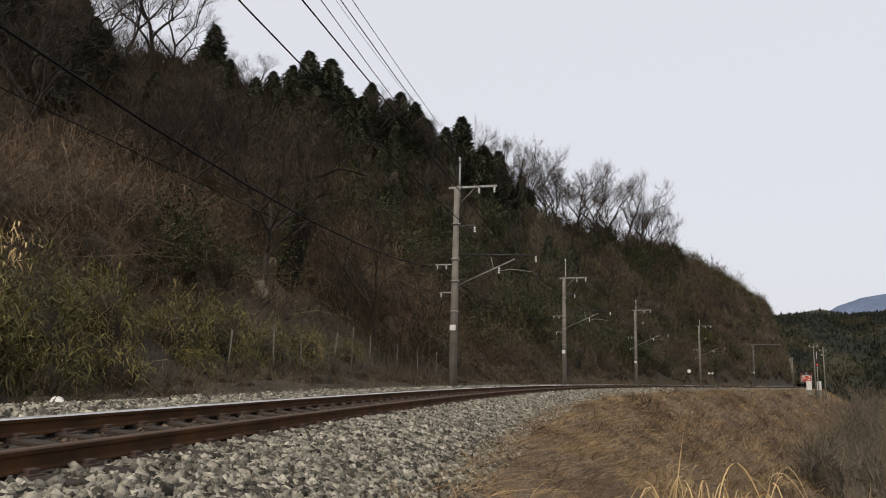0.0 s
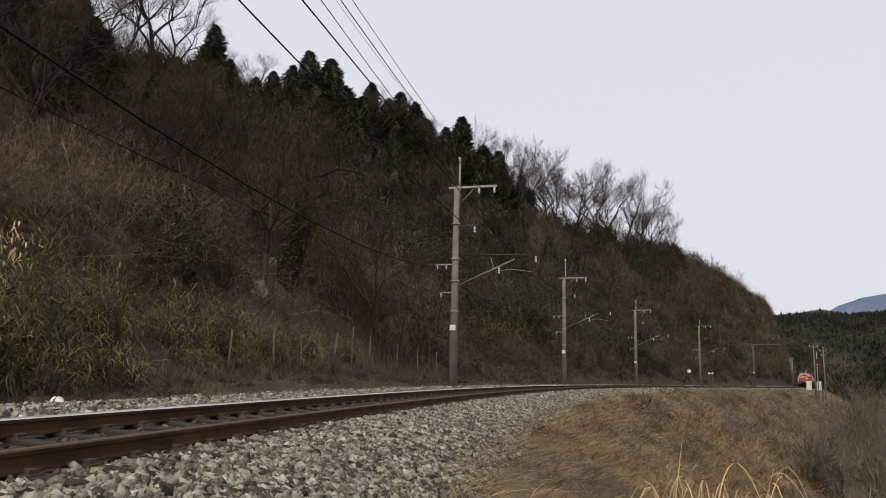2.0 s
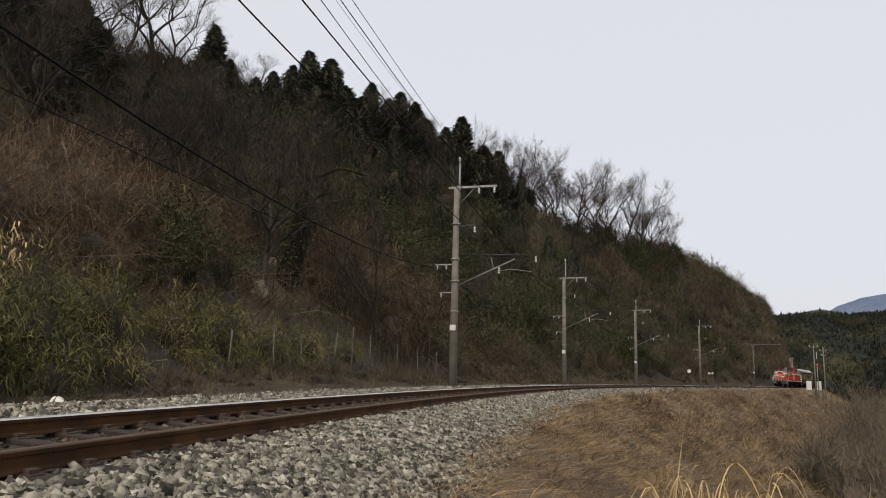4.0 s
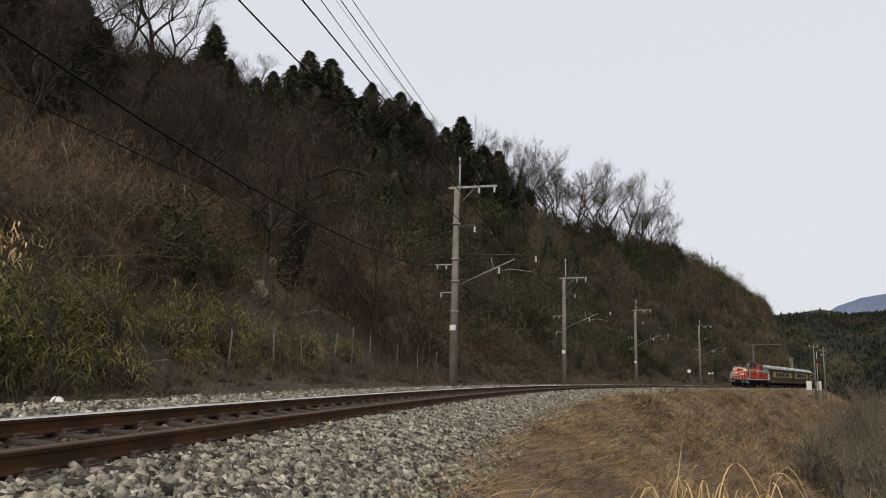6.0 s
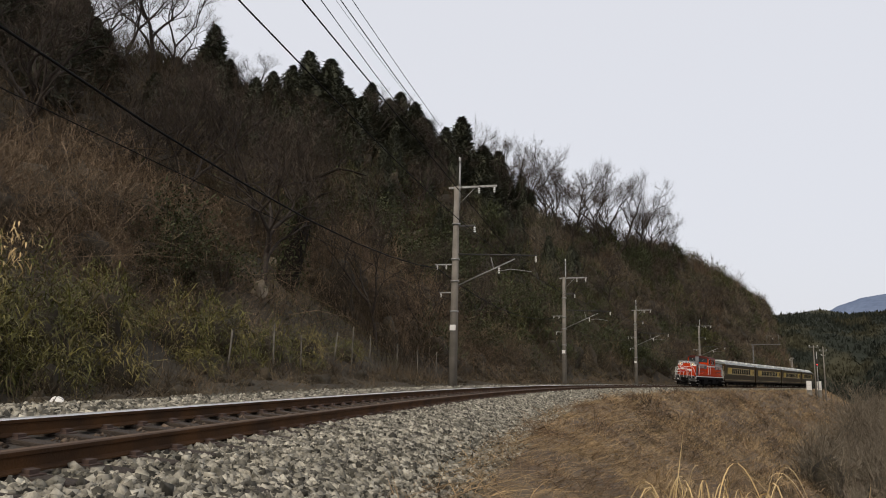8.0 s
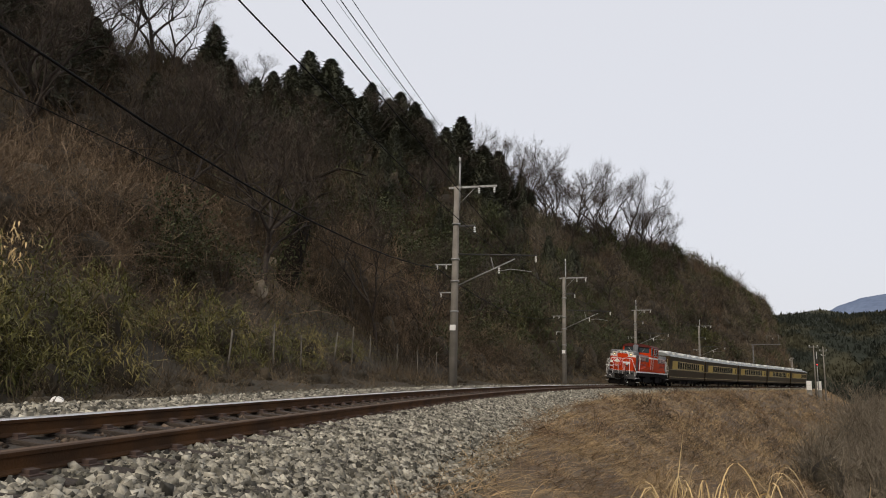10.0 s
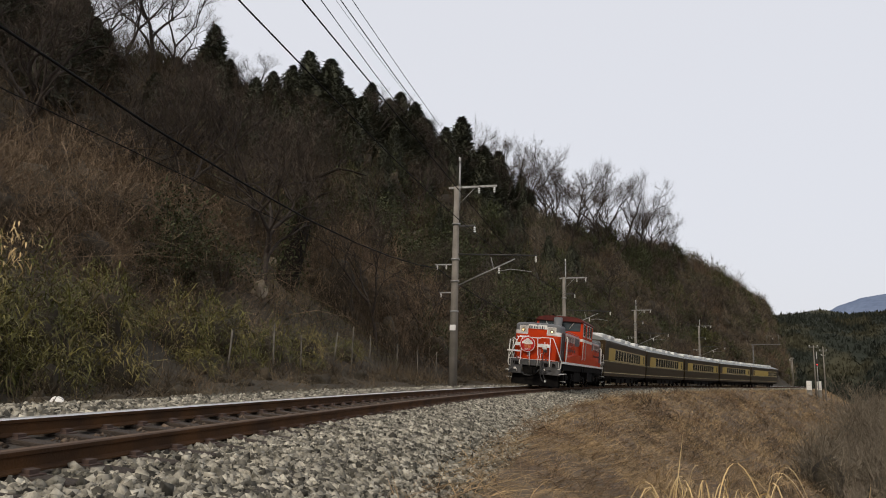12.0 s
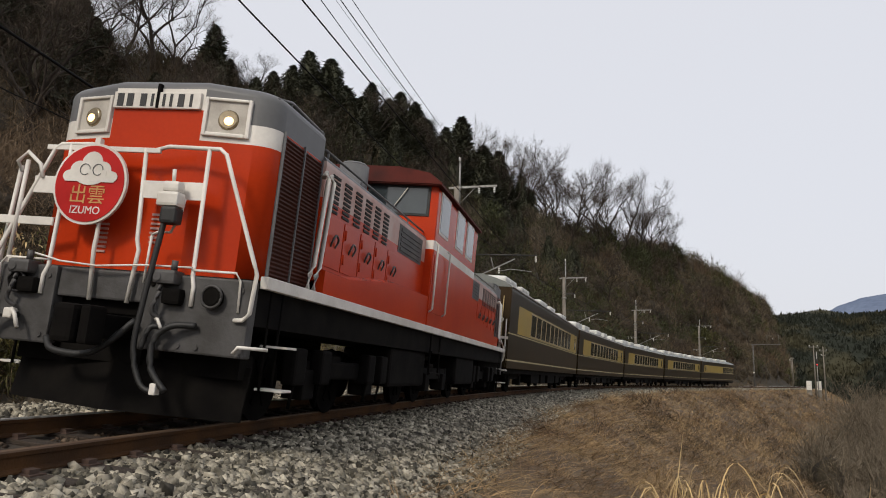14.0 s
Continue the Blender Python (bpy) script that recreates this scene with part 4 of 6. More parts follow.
# ---- plants: thin tapering ribbons for stems, twigs and blades ----
V = {
    # thicket again, darker: dimmer light low on the slope is put into its colour
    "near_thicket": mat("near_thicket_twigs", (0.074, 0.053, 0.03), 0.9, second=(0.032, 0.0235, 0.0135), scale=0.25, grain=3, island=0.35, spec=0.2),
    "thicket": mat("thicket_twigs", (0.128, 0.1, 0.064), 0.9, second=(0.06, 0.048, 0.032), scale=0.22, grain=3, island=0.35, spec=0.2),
    "red_twig": mat("reddish_twigs", (0.118, 0.08, 0.05), 0.9, second=(0.062, 0.044, 0.029), scale=0.2, grain=3, island=0.35, spec=0.2),
    "grey_twig": mat("grey_twigs", (0.165, 0.135, 0.096), 0.9, second=(0.085, 0.069, 0.05), scale=0.2, grain=3, island=0.35, spec=0.2),
    "olive": mat("olive_leaves", (0.082, 0.08, 0.03), 0.8, second=(0.05, 0.05, 0.021), scale=0.5, grain=4, island=0.4, spec=0.15),
    "dark_bark": mat("ivy_dark_bark", (0.022, 0.018, 0.015), 0.95, second=(0.013, 0.011, 0.009), scale=2, grain=14, bump=0.8, stretch=(1, 1, 0.2), spec=0.1),
    "scrub": mat("scrub_twigs", (0.185, 0.135, 0.082), 0.9, second=(0.09, 0.064, 0.04), scale=0.5, grain=3, island=0.4, spec=0.2),
    "vine": mat("dry_vines", (0.225, 0.16, 0.102), 0.9, second=(0.1, 0.07, 0.045), scale=0.4, grain=4, island=0.45, spec=0.2),
    "bark": mat("bark", (0.05, 0.040, 0.033), 0.95, second=(0.028, 0.022, 0.018), scale=3, grain=20, bump=0.8, stretch=(1, 1, 0.2), spec=0.2),
    "twig": mat("bare_twigs", (0.078, 0.06, 0.0442), 0.9, second=(0.052, 0.04, 0.0298), scale=1, island=0.3, spec=0.2),
    "cedar": mat("cedar_needles", (0.066, 0.068, 0.045), 0.85, second=(0.042, 0.044, 0.029), scale=0.6, grain=4, island=0.4, spec=0.2),
    "leaf": mat("evergreen_leaves", (0.056, 0.062, 0.028), 0.8, second=(0.038, 0.041, 0.02), scale=0.6, grain=4, island=0.5, spec=0.15),
    "sasa": mat("bamboo_grass_leaves", (0.082, 0.08, 0.018), 0.6, second=(0.22, 0.17, 0.058), scale=0.35, grain=3, island=0.55, contrast=(0.46, 0.72), spec=0.3),
    "straw": mat("dry_grass_blades", (0.31, 0.215, 0.112), 0.85, second=(0.15, 0.098, 0.056), scale=0.5, grain=3, island=0.6, contrast=(0.43, 0.57), spec=0.2),
    "pale_straw": mat("pale_straw", (0.60, 0.45, 0.23), 0.7, second=(0.46, 0.32, 0.15), scale=3, island=0.35, spec=0.3),
    "rock": mat("pale_rock", (0.25, 0.205, 0.14), 0.9, second=(0.16, 0.13, 0.095), scale=1.5, grain=12, bump=0.8),
    "far_wood": mat("far_wood", (0.021, 0.024, 0.018), 0.95, second=(0.045, 0.042, 0.025), scale=0.03, grain=0.3, island=0.22, contrast=(0.5, 0.62), spec=0.1),
    # the air's blue haze is put into the mountain's own colour
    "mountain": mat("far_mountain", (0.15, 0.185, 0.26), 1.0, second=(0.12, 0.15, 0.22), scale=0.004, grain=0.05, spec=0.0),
}


def ribbons(base, reach, bend, width, levels=3, profile=None):
    """Ribbons from base points: p(t) = base + reach t + bend t^2, width tapering by profile."""
    n = len(base)
    width = np.broadcast_to(width, (n,))
    profile = profile or [1 - 0.75 * k / levels for k in range(levels)] + [0]
    az = rng.uniform(0, math.pi, n)
    side = np.stack([np.cos(az), np.sin(az), rng.normal(0, 0.25, n)], 1)
    vs, ts = [], []
    per = 2 * levels + 1
    for k in range(levels):
        t = k / levels
        c = base + reach * t + bend * t * t
        off = side * (width * profile[k] * 0.5)[:, None]
        vs += [c - off, c + off]
    vs.append(base + reach + bend)
    verts = np.stack(vs, 1).reshape(-1, 3)
    for k in range(levels - 1):
        ts += [(2 * k, 2 * k + 1, 2 * k + 3), (2 * k, 2 * k + 3, 2 * k + 2)]
    ts.append((2 * levels - 2, 2 * levels - 1, 2 * levels))
    tris = (np.array(ts)[None] + (np.arange(n) * per)[:, None, None]).reshape(-1, 3)
    return verts, tris


def join(*sets):
    vs, ts, k = [], [], 0
    for p, t in sets:
        vs.append(p)
        ts.append(t + k)
        k += len(p)
    return np.concatenate(vs), np.concatenate(ts)


def sprigs(base, reach, bend, width, each, length, thin=0.45, up=0.3):
    """Side twigs from along ribbons."""
    n = len(base)
    i = np.repeat(np.arange(n), each)
    t = rng.uniform(0.25, 0.98, len(i))[:, None]
    p = base[i] + reach[i] * t + bend[i] * t * t
    d = rng.normal(0, 1, (len(i), 3))
    d[:, 2] = np.abs(d[:, 2]) * 0.6 + up
    d /= np.linalg.norm(d, axis=1)[:, None]
    ln = length * rng.uniform(0.4, 1.2, len(i))[:, None]
    return ribbons(p, d * ln, rng.normal(0, 0.2, (len(i), 3)) * ln, np.broadcast_to(width, (n,))[i] * thin, 2)


def planted(n, s0, s1, v0, v1, low, high, lean, droop, width, each, length, clump=0.0):
    """Stems on the ground between s0 and s1, v0 and v1, with side twigs."""
    if clump:
        m = max(1, n // 14)
        cs, cv = rng.uniform(s0, s1, m), rng.uniform(v0, v1, m)
        i = rng.integers(0, m, n)
        s, v = cs[i] + rng.normal(0, clump, n), cv[i] + rng.normal(0, clump, n)
    else:
        s, v = rng.uniform(s0, s1, n), rng.uniform(v0, v1, n)
    open_ground = (s - 26) ** 2 / 8 + (v + 12.5) ** 2 / 4 < 1
    s, v = s[~open_ground], v[~open_ground]
    n = len(s)
    base = ground_points(s, v) - np.array([0, 0, 0.08])
    h = rng.uniform(low, high, n)
    reach = np.stack([rng.normal(0, lean, n) * h, rng.normal(0, lean, n) * h, h], 1)
    bend = np.stack([rng.normal(0, droop, n) * h, rng.normal(0, droop, n) * h, -np.abs(rng.normal(0, droop, n)) * h], 1)
    w = width * rng.uniform(0.6, 1.4, n)
    sets = [ribbons(base, reach, bend, w, 3)]
    if each:
        sets.append(sprigs(base, reach, bend, w, each, length))
    return join(*sets)


def stuff(name, data, material, label, category):
    tagged(new(name, quick_mesh(name, *data, material, True)), label, category, kind="stuff")


def hillside():
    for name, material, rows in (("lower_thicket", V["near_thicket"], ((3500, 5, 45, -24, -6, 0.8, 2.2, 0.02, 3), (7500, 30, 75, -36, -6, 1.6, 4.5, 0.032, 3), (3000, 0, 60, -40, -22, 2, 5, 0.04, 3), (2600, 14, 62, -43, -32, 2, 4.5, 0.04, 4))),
                                 ("hillside_thicket", V["thicket"], ((4500, 70, 135, -36, -5.5, 1, 3.5, 0.04, 3), (3500, 130, 215, -32, -5, 1.5, 4, 0.06, 3), (5500, 210, 420, -20, -3.5, 2.0, 4.5, 0.11, 3)))):
        sets = [planted(n, s0, s1, v0, v1, low, high, 0.25, 0.35, w, each, 1.1) for n, s0, s1, v0, v1, low, high, w, each in rows]
        stuff(name, join(*sets), material, "dense leafless brown thicket over the hillside", "thicket")
    sets = []
    for n, s0, s1, v0, v1, low, high in ((6500, 6, 26, -21, -9, 0.7, 2.4), (4500, 22, 44, -28, -11, 0.9, 2.8), (3500, 34, 56, -16, -7, 1.5, 4.5)):
        sets.append(planted(n, s0, s1, v0, v1, low, high, 0.7, 1.3, 0.022, 3, 0.9, 1.0))
    stuff("vine_tangle", join(*sets), V["vine"], "dry tangled brown vines draping the bank", "vines")


hillside()


def ball():
    bm = bmesh.new()
    bmesh.ops.create_icosphere(bm, subdivisions=3, radius=1)
    v = np.array([p.co for p in bm.verts])
    t = np.array([[p.index for p in f.verts] for f in bm.faces])
    bm.free()
    return v, t


BALL_V, BALL_T = ball()
SHADE_CORES = []


def lumpy(d, c):
    q = d * 1.6 + c * 0.37
    return np.array([noise.noise(p) + 0.5 * noise.noise(p * 2.3) + 0.3 * noise.noise(p * 5.1) for p in map(Vector, q)])


def domes(rows, per, twig, width, leafy=False, droop=0.0, up=0.3, levels=2, core=0.55):
    """Rounded, lumpy masses of twigs or leaves round a dark core for inner shade, on the ground; rows of s, v, radius,
    height.
    """
    rows = np.asarray(rows, float)
    c = ground_points(rows[:, 0], rows[:, 1])
    r, h = rows[:, 2], rows[:, 3]
    i = np.repeat(np.arange(len(rows)), np.maximum(8, (per * r * (r + h) / 2).astype(int)))
    d = rng.normal(0, 1, (len(i), 3))
    d[:, 2] = np.abs(d[:, 2]) - 0.12
    d /= np.linalg.norm(d, axis=1)[:, None]
    f = (1 - 0.35 * rng.random(len(i)) ** 1.5) * (0.86 + 0.45 * lumpy(d, c[i]))
    p = c[i] + d * np.stack([r[i] * f, r[i] * f, h[i] * f], 1)
    ln = twig * rng.uniform(0.4, 1.3, (len(i), 1))
    reach = (d * 0.5 + rng.normal(0, 0.55, (len(i), 3)) + np.array([0, 0, up])) * ln
    fall = (rng.normal(0, 0.35, (len(i), 3)) - np.array([0, 0, droop])) * ln
    sets = [ribbons(p, reach, fall, width * rng.uniform(0.6, 1.4, len(i)), levels, [0.55, 1.0, 0] if leafy else None)]
    # added dark cores, which give each mass its shaded inside
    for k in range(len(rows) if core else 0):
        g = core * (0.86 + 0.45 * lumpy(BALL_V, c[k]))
        SHADE_CORES.append((c[k] + BALL_V * np.stack([r[k] * g, r[k] * g, h[k] * g], 1), BALL_T))
    return join(*sets)


def slope_rows(n, s0, s1, low, high, tall=1.0, bottom=1.5, top=2.0):
    """Random places for masses between the foot of the hill and its crest."""
    s = rng.uniform(s0, s1, n)
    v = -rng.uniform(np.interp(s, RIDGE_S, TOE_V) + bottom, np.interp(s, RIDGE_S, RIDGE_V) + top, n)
    keep = ((s - 27) ** 2 / 40 + (v + 11.5) ** 2 / 14 > 1) & ((s > 30) | (v < -17))
    r = rng.uniform(low, high, n)
    return np.stack([s, v, r, r * tall * rng.uniform(0.9, 1.7, n)], 1)[keep]


def canopy():
    """Crowns that cover the hill, mass by mass."""
    for name, material, share, label, leafy in (
            ("brown_bushes", V["thicket"], 1.0, "rounded leafless brown crowns covering the hillside", False),
            ("red_brown_bushes", V["red_twig"], 0.9, "reddish brown leafless crowns on the hillside", False),
            ("grey_bushes", V["grey_twig"], 0.55, "pale grey-brown leafless crowns on the hillside", False),
            ("green_bushes", V["leaf"], 0.75, "dark evergreen crowns on the hillside", True),
            ("olive_bushes", V["olive"], 0.4, "olive green leafy bushes on the hillside", True)):
        sets = []
        for n, s0, s1, low, high, w, per in ((45, 24, 62, 1.0, 2.4, 0.022, 110), (75, 58, 130, 1.4, 3.4, 0.04, 60), (75, 125, 225, 1.6, 3.6, 0.075, 38), (50, 215, 425, 2.0, 3.6, 0.13, 22)):
            rows = slope_rows(int(n * share), s0, s1, low, high)
            sets.append(domes(rows, per * (1.5 if leafy else 1.0), (0.30 if leafy else 0.85) * (1 + w * 4), w * (2.6 if leafy else 1.0), leafy))
        stuff(name, join(*sets), material, label, "bushes")


def crest():
    """Low growth along the top of the hill."""
    n = 5200
    s = rng.uniform(30, 420, n)
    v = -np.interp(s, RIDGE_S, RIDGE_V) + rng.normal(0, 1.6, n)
    base = ground_points(s, v) - np.array([0, 0, 0.1])
    h = rng.uniform(1.2, 3.6, n) * np.interp(s, (30, 130, 420), (0.8, 1.0, 1.2))
    reach = np.stack([rng.normal(0, 0.3, n) * h, rng.normal(0, 0.3, n) * h, h], 1)
    bend = rng.normal(0, 0.25, (n, 3)) * h[:, None]
    w = np.interp(s, (30, 120, 220, 420), (0.03, 0.05, 0.09, 0.14))
    stuff("ridge_scrub", join(ribbons(base, reach, bend, w, 3), sprigs(base, reach, bend, w, 6, 1.2, 0.8)), V["thicket"], "leafless brown scrub along the hill's crest", "scrub")


crest()
canopy()


def mounds():
    """Masses of their own shape on the near slope: the vine mound, the thickets round it, bushes at the foot."""
    vines = ((11.5, -13, 2.6, 3.0), (14.5, -14, 2.9, 3.5), (17.5, -14.6, 3.0, 3.7), (20.5, -15, 3.0, 3.5), (23.5, -15, 2.6, 2.9), (26, -14.8, 2.2, 2.2), (18.5, -12.4, 1.9, 1.7), (22.2, -13, 1.7, 1.6), (14.5, -11.6, 1.8, 1.7))
    curtain = ((33, -11.5, 2.2, 5.5), (36, -12.5, 2.6, 6.5), (39, -11.0, 2.4, 5.0), (42, -12.5, 2.6, 6.0), (34.5, -9, 1.6, 3.0), (38, -8.6, 1.7, 2.8), (45, -11, 2.3, 5.0), (42, -8.3, 1.5, 2.4))
    stuff("vine_mound", join(domes(vines, 330, 0.75, 0.015, False, 0.6, 0.25, 4), domes(curtain, 170, 1.1, 0.02, False, 1.0, 0.0, 4)), V["vine"], "tan dry vines heaped over bushes on the slope", "vines")
    stuff("pale_vines", domes(vines + curtain[:4], 26, 1.3, 0.018, False, 0.9, 0.5, 6, core=0), V["scrub"], "long pale bowed vine stems over the mound", "vines")
    # dark twig colour here gives the hollows their shade
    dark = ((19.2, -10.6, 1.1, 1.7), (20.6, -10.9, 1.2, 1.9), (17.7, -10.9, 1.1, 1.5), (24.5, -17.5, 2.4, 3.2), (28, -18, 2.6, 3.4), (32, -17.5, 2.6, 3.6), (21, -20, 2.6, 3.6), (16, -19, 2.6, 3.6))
    stuff("dark_thicket", domes(dark, 170, 0.7, 0.022, False, 0.3, 0.2, 3), V["near_thicket"], "brown thicket in the slope's hollows, its colour darkened for shade", "thicket")
    for name, material, rows, label, leafy in (
            ("tan_crowns", V["grey_twig"], ((100, -22, 2.6, 6), (104, -24, 3.0, 7), (108, -25, 3.2, 7), (112, -24, 2.8, 6), (97, -18, 2.4, 5), (139, -24, 3.2, 6), (180, -20, 3.4, 6), (205, -16, 3.5, 6), (190, -13, 3.2, 5), (47, -9.5, 1.6, 2.6)), "pale tan leafless crowns on the slope", False),
            ("evergreen_crowns", V["leaf"], ((146, -22, 3.2, 7), (150, -24.5, 3.6, 8), (155, -25, 3.4, 6), (122, -15, 2.6, 5), (76, -12, 2.2, 4.5), (71, -10, 2.0, 4), (82, -20, 2.6, 6), (66, -16, 2.2, 5), (168, -25, 3.2, 6), (183, -26, 3.2, 5), (58, -13, 2.0, 4.5)), "dark evergreen crowns on the slope", True),
            ("olive_crowns", V["olive"], ((60, -8.6, 1.7, 2.6), (63, -9.5, 1.8, 3.0), (98, -9, 2.4, 3.6), (104, -9, 2.2, 3.2), (110, -11, 2.2, 3.6), (150, -11, 2.8, 4.4), (156, -12, 3.0, 5.0), (88, -14, 2.0, 4.0)), "olive green leafy bushes on the lower slope", True)):
        stuff(name, domes(rows, 260 if leafy else 110, 0.42 if leafy else 1.0, 0.13 if leafy else 0.045, leafy, 0.2, 0.4), material, label, "bushes")
    foot = [(rng.uniform(44, 170), -rng.uniform(5.6, 8.0), q, q * rng.uniform(0.9, 1.4)) for q in rng.uniform(0.5, 1.5, 70)]
    stuff("foot_bushes", domes(foot, 110, 0.6, 0.04, False, 0.4), V["thicket"], "low brown bushes along the foot of the hill", "bushes")


mounds()


def blades(n, s0, s1, v0, v1, low, high, lean, droop, width):
    s, v = rng.uniform(s0, s1, n), rng.uniform(v0, v1, n)
    base = ground_points(s, v) - np.array([0, 0, 0.03])
    h = rng.uniform(low, high, n)
    az = rng.uniform(0, 2 * math.pi, n)
    lx, ly = np.cos(az) * h * lean * rng.uniform(0.3, 1.5, n), np.sin(az) * h * lean * rng.uniform(0.3, 1.5, n)
    reach = np.stack([lx, ly, h], 1)
    bend = np.stack([lx * droop, ly * droop, -h * droop * rng.uniform(0.2, 1, n)], 1)
    return ribbons(base, reach, bend, width * rng.uniform(0.6, 1.4, n), 3)


def verge():
    stuff("dry_grass", join(
        blades(32000, -5, 14, 2.55, 7.5, 0.08, 0.40, 1.3, 0.9, 0.010), blades(24000, 12, 45, 2.5, 12, 0.12, 0.5, 1.2, 0.9, 0.020),
        blades(17000, 40, 110, 2.4, 17, 0.2, 0.7, 1.0, 0.8, 0.05), blades(9000, 100, 220, 2.4, 15, 0.3, 0.8, 0.8, 0.6, 0.09)), V["straw"], "dry tan grass lying over the bank", "grass")
    stuff("track_weeds", join(blades(7000, 3, 45, -5.6, -2.8, 0.1, 0.4, 0.9, 0.8, 0.014), blades(6000, 40, 160, -5.6, -2.7, 0.15, 0.5, 0.9, 0.8, 0.04)), V["thicket"], "withered brown weeds along the ballast edge", "weeds")
    stuff("bank_scrub", join(planted(1400, 6, 50, -6.5, -3.4, 0.2, 1.0, 0.4, 0.4, 0.012, 3, 0.3, 0.5), planted(1300, 45, 170, -6.5, -3.4, 0.3, 1.4, 0.4, 0.4, 0.035, 3, 0.4, 0.8), planted(2600, 3, 40, 3.6, 16, 0.2, 0.7, 0.8, 0.6, 0.010, 4, 0.35, 0.5), planted(1600, 38, 120, 3.2, 17, 0.3, 1.1, 0.6, 0.5, 0.03, 4, 0.5, 0.8),
        planted(500, 80, 175, 9, 22, 1.0, 3.0, 0.35, 0.4, 0.06, 6, 1.0, 1.0)), V["scrub"], "brown leafless scrub on the bank", "scrub")
    stuff("valley_scrub", join(planted(260, 42, 62, 17, 25, 2.5, 6.0, 0.35, 0.4, 0.03, 9, 1.2, 1.0), planted(900, 62, 125, 18, 27, 4.0, 8.0, 0.35, 0.4, 0.055, 9, 1.4, 1.2), planted(1700, 125, 200, 14.5, 27, 6.0, 11.5, 0.3, 0.35, 0.10, 9, 1.6, 1.4),
        domes([(rng.uniform(50, 170), rng.uniform(15, 26), q, q * rng.uniform(1.2, 2.2)) for q in rng.uniform(1.4, 3.0, 60)], 60, 0.9, 0.06)), V["grey_twig"], "tall grey-brown leafless scrub down the bank", "scrub")
    low = [(rng.uniform(9, 45), rng.uniform(4.2, 15), q, q * rng.uniform(0.5, 0.9)) for q in rng.uniform(0.3, 0.85, 110)]
    far = [(rng.uniform(40, 175), rng.uniform(3.8, 16), q, q * rng.uniform(0.5, 0.9)) for q in rng.uniform(0.5, 1.5, 170)]
    stuff("bramble", join(planted(3000, 5, 40, 4.2, 15, 0.15, 0.55, 1.0, 0.9, 0.012, 4, 0.3, 0.35), planted(1700, 36, 90, 4.0, 18, 0.3, 0.9, 0.9, 0.8, 0.03, 4, 0.5, 0.6), domes(low[::2], 620, 0.35, 0.011, False, 0.5, core=0), domes(far[::2], 130, 0.55, 0.035, False, 0.5, core=0)), V["near_thicket"], "dark reddish brown bramble clumps on the dry bank", "bramble")
    stuff("dry_clumps", join(domes(low[1::2], 620, 0.4, 0.011, False, 0.7, core=0), domes(far[1::2], 130, 0.6, 0.035, False, 0.6, core=0)), V["straw"], "tan matted clumps of dead growth on the bank", "scrub")
    # tall green bamboo grass on the far side of the line
    heaps = ((4.4, -7.2, 1.5, 2.7), (6.2, -7.5, 1.7, 3.2), (8.6, -7.7, 1.5, 2.7), (11.0, -7.9, 1.2, 1.9), (13.5, -7.5, 1.4, 2.1), (16.0, -7.5, 1.3, 1.8), (18.5, -7.2, 1.1, 1.3), (21.0, -7.0, 1.0, 1.1), (24.0, -6.6, 1.0, 0.9), (7.3, -6.1, 0.8, 1.3), (9.6, -6.3, 0.8, 1.1), (12.6, -6.2, 0.7, 0.8), (15.2, -6.1, 0.8, 0.9), (19.5, -6.0, 0.7, 0.7))
    skirt = [(q, -rng.uniform(4.3, 5.7), rng.uniform(0.35, 0.8), rng.uniform(0.3, 0.7)) for q in np.arange(4.5, 60, 0.75)]
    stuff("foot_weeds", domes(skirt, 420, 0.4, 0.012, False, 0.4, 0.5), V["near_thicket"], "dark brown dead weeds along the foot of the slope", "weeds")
    sets = [domes(heaps, 900, 0.25, 0.028, True, 0.7, 0.25, 2, 0.55)]
    for n, s0, s1, v0, v1, high in ((2500, 40, 90, -8, -5, 0.9), (7000, 22, 34, -16, -7, 0.3)):
        s, v = rng.uniform(s0, s1, n), rng.uniform(v0, v1, n)
        base = ground_points(s, v)
        base[:, 2] += rng.uniform(0.0, 1, n) * high
        az = rng.uniform(0, 2 * math.pi, n)
        ln = rng.uniform(0.12, 0.32, n)
        reach = np.stack([np.cos(az) * ln, np.sin(az) * ln, rng.uniform(-0.2, 0.9, n) * ln], 1)
        bend = np.stack([np.zeros(n), np.zeros(n), -0.5 * ln], 1)
        sets.append(ribbons(base, reach, bend, rng.uniform(0.014, 0.03, n), 2, [0.4, 1.0, 0]))
    stuff("bamboo_grass", join(*sets), V["sasa"], "yellow-green bamboo grass thicket beside the line", "bamboo grass")
    sets = [planted(110, 4, 22, -9, -5.5, 0.6, 2.0, 0.5, 0.4, 0.010, 2, 0.3)]
    p = ground_points(rng.normal(7.4, 0.35, 130), rng.uniform(-8.2, -7.2, 130))
    p[:, 2] += rng.uniform(2.2, 3.0, 130)
    d = rng.normal(0, 0.09, (130, 3))
    sets.append(ribbons(p, d, d * 0.3 - np.array([0, 0, 0.12]), 0.04, 2, [0.5, 1, 0]))
    stuff("withered_canes", join(*sets), V["pale_straw"], "pale withered canes and leaves in the bamboo grass", "canes")


verge()
# cores in the dark litter colour stand in for shade inside the bushes
stuff("undergrowth", join(*SHADE_CORES), M["litter"], "dark brown lumps inside the bushes, standing in for their inner shade", "undergrowth")


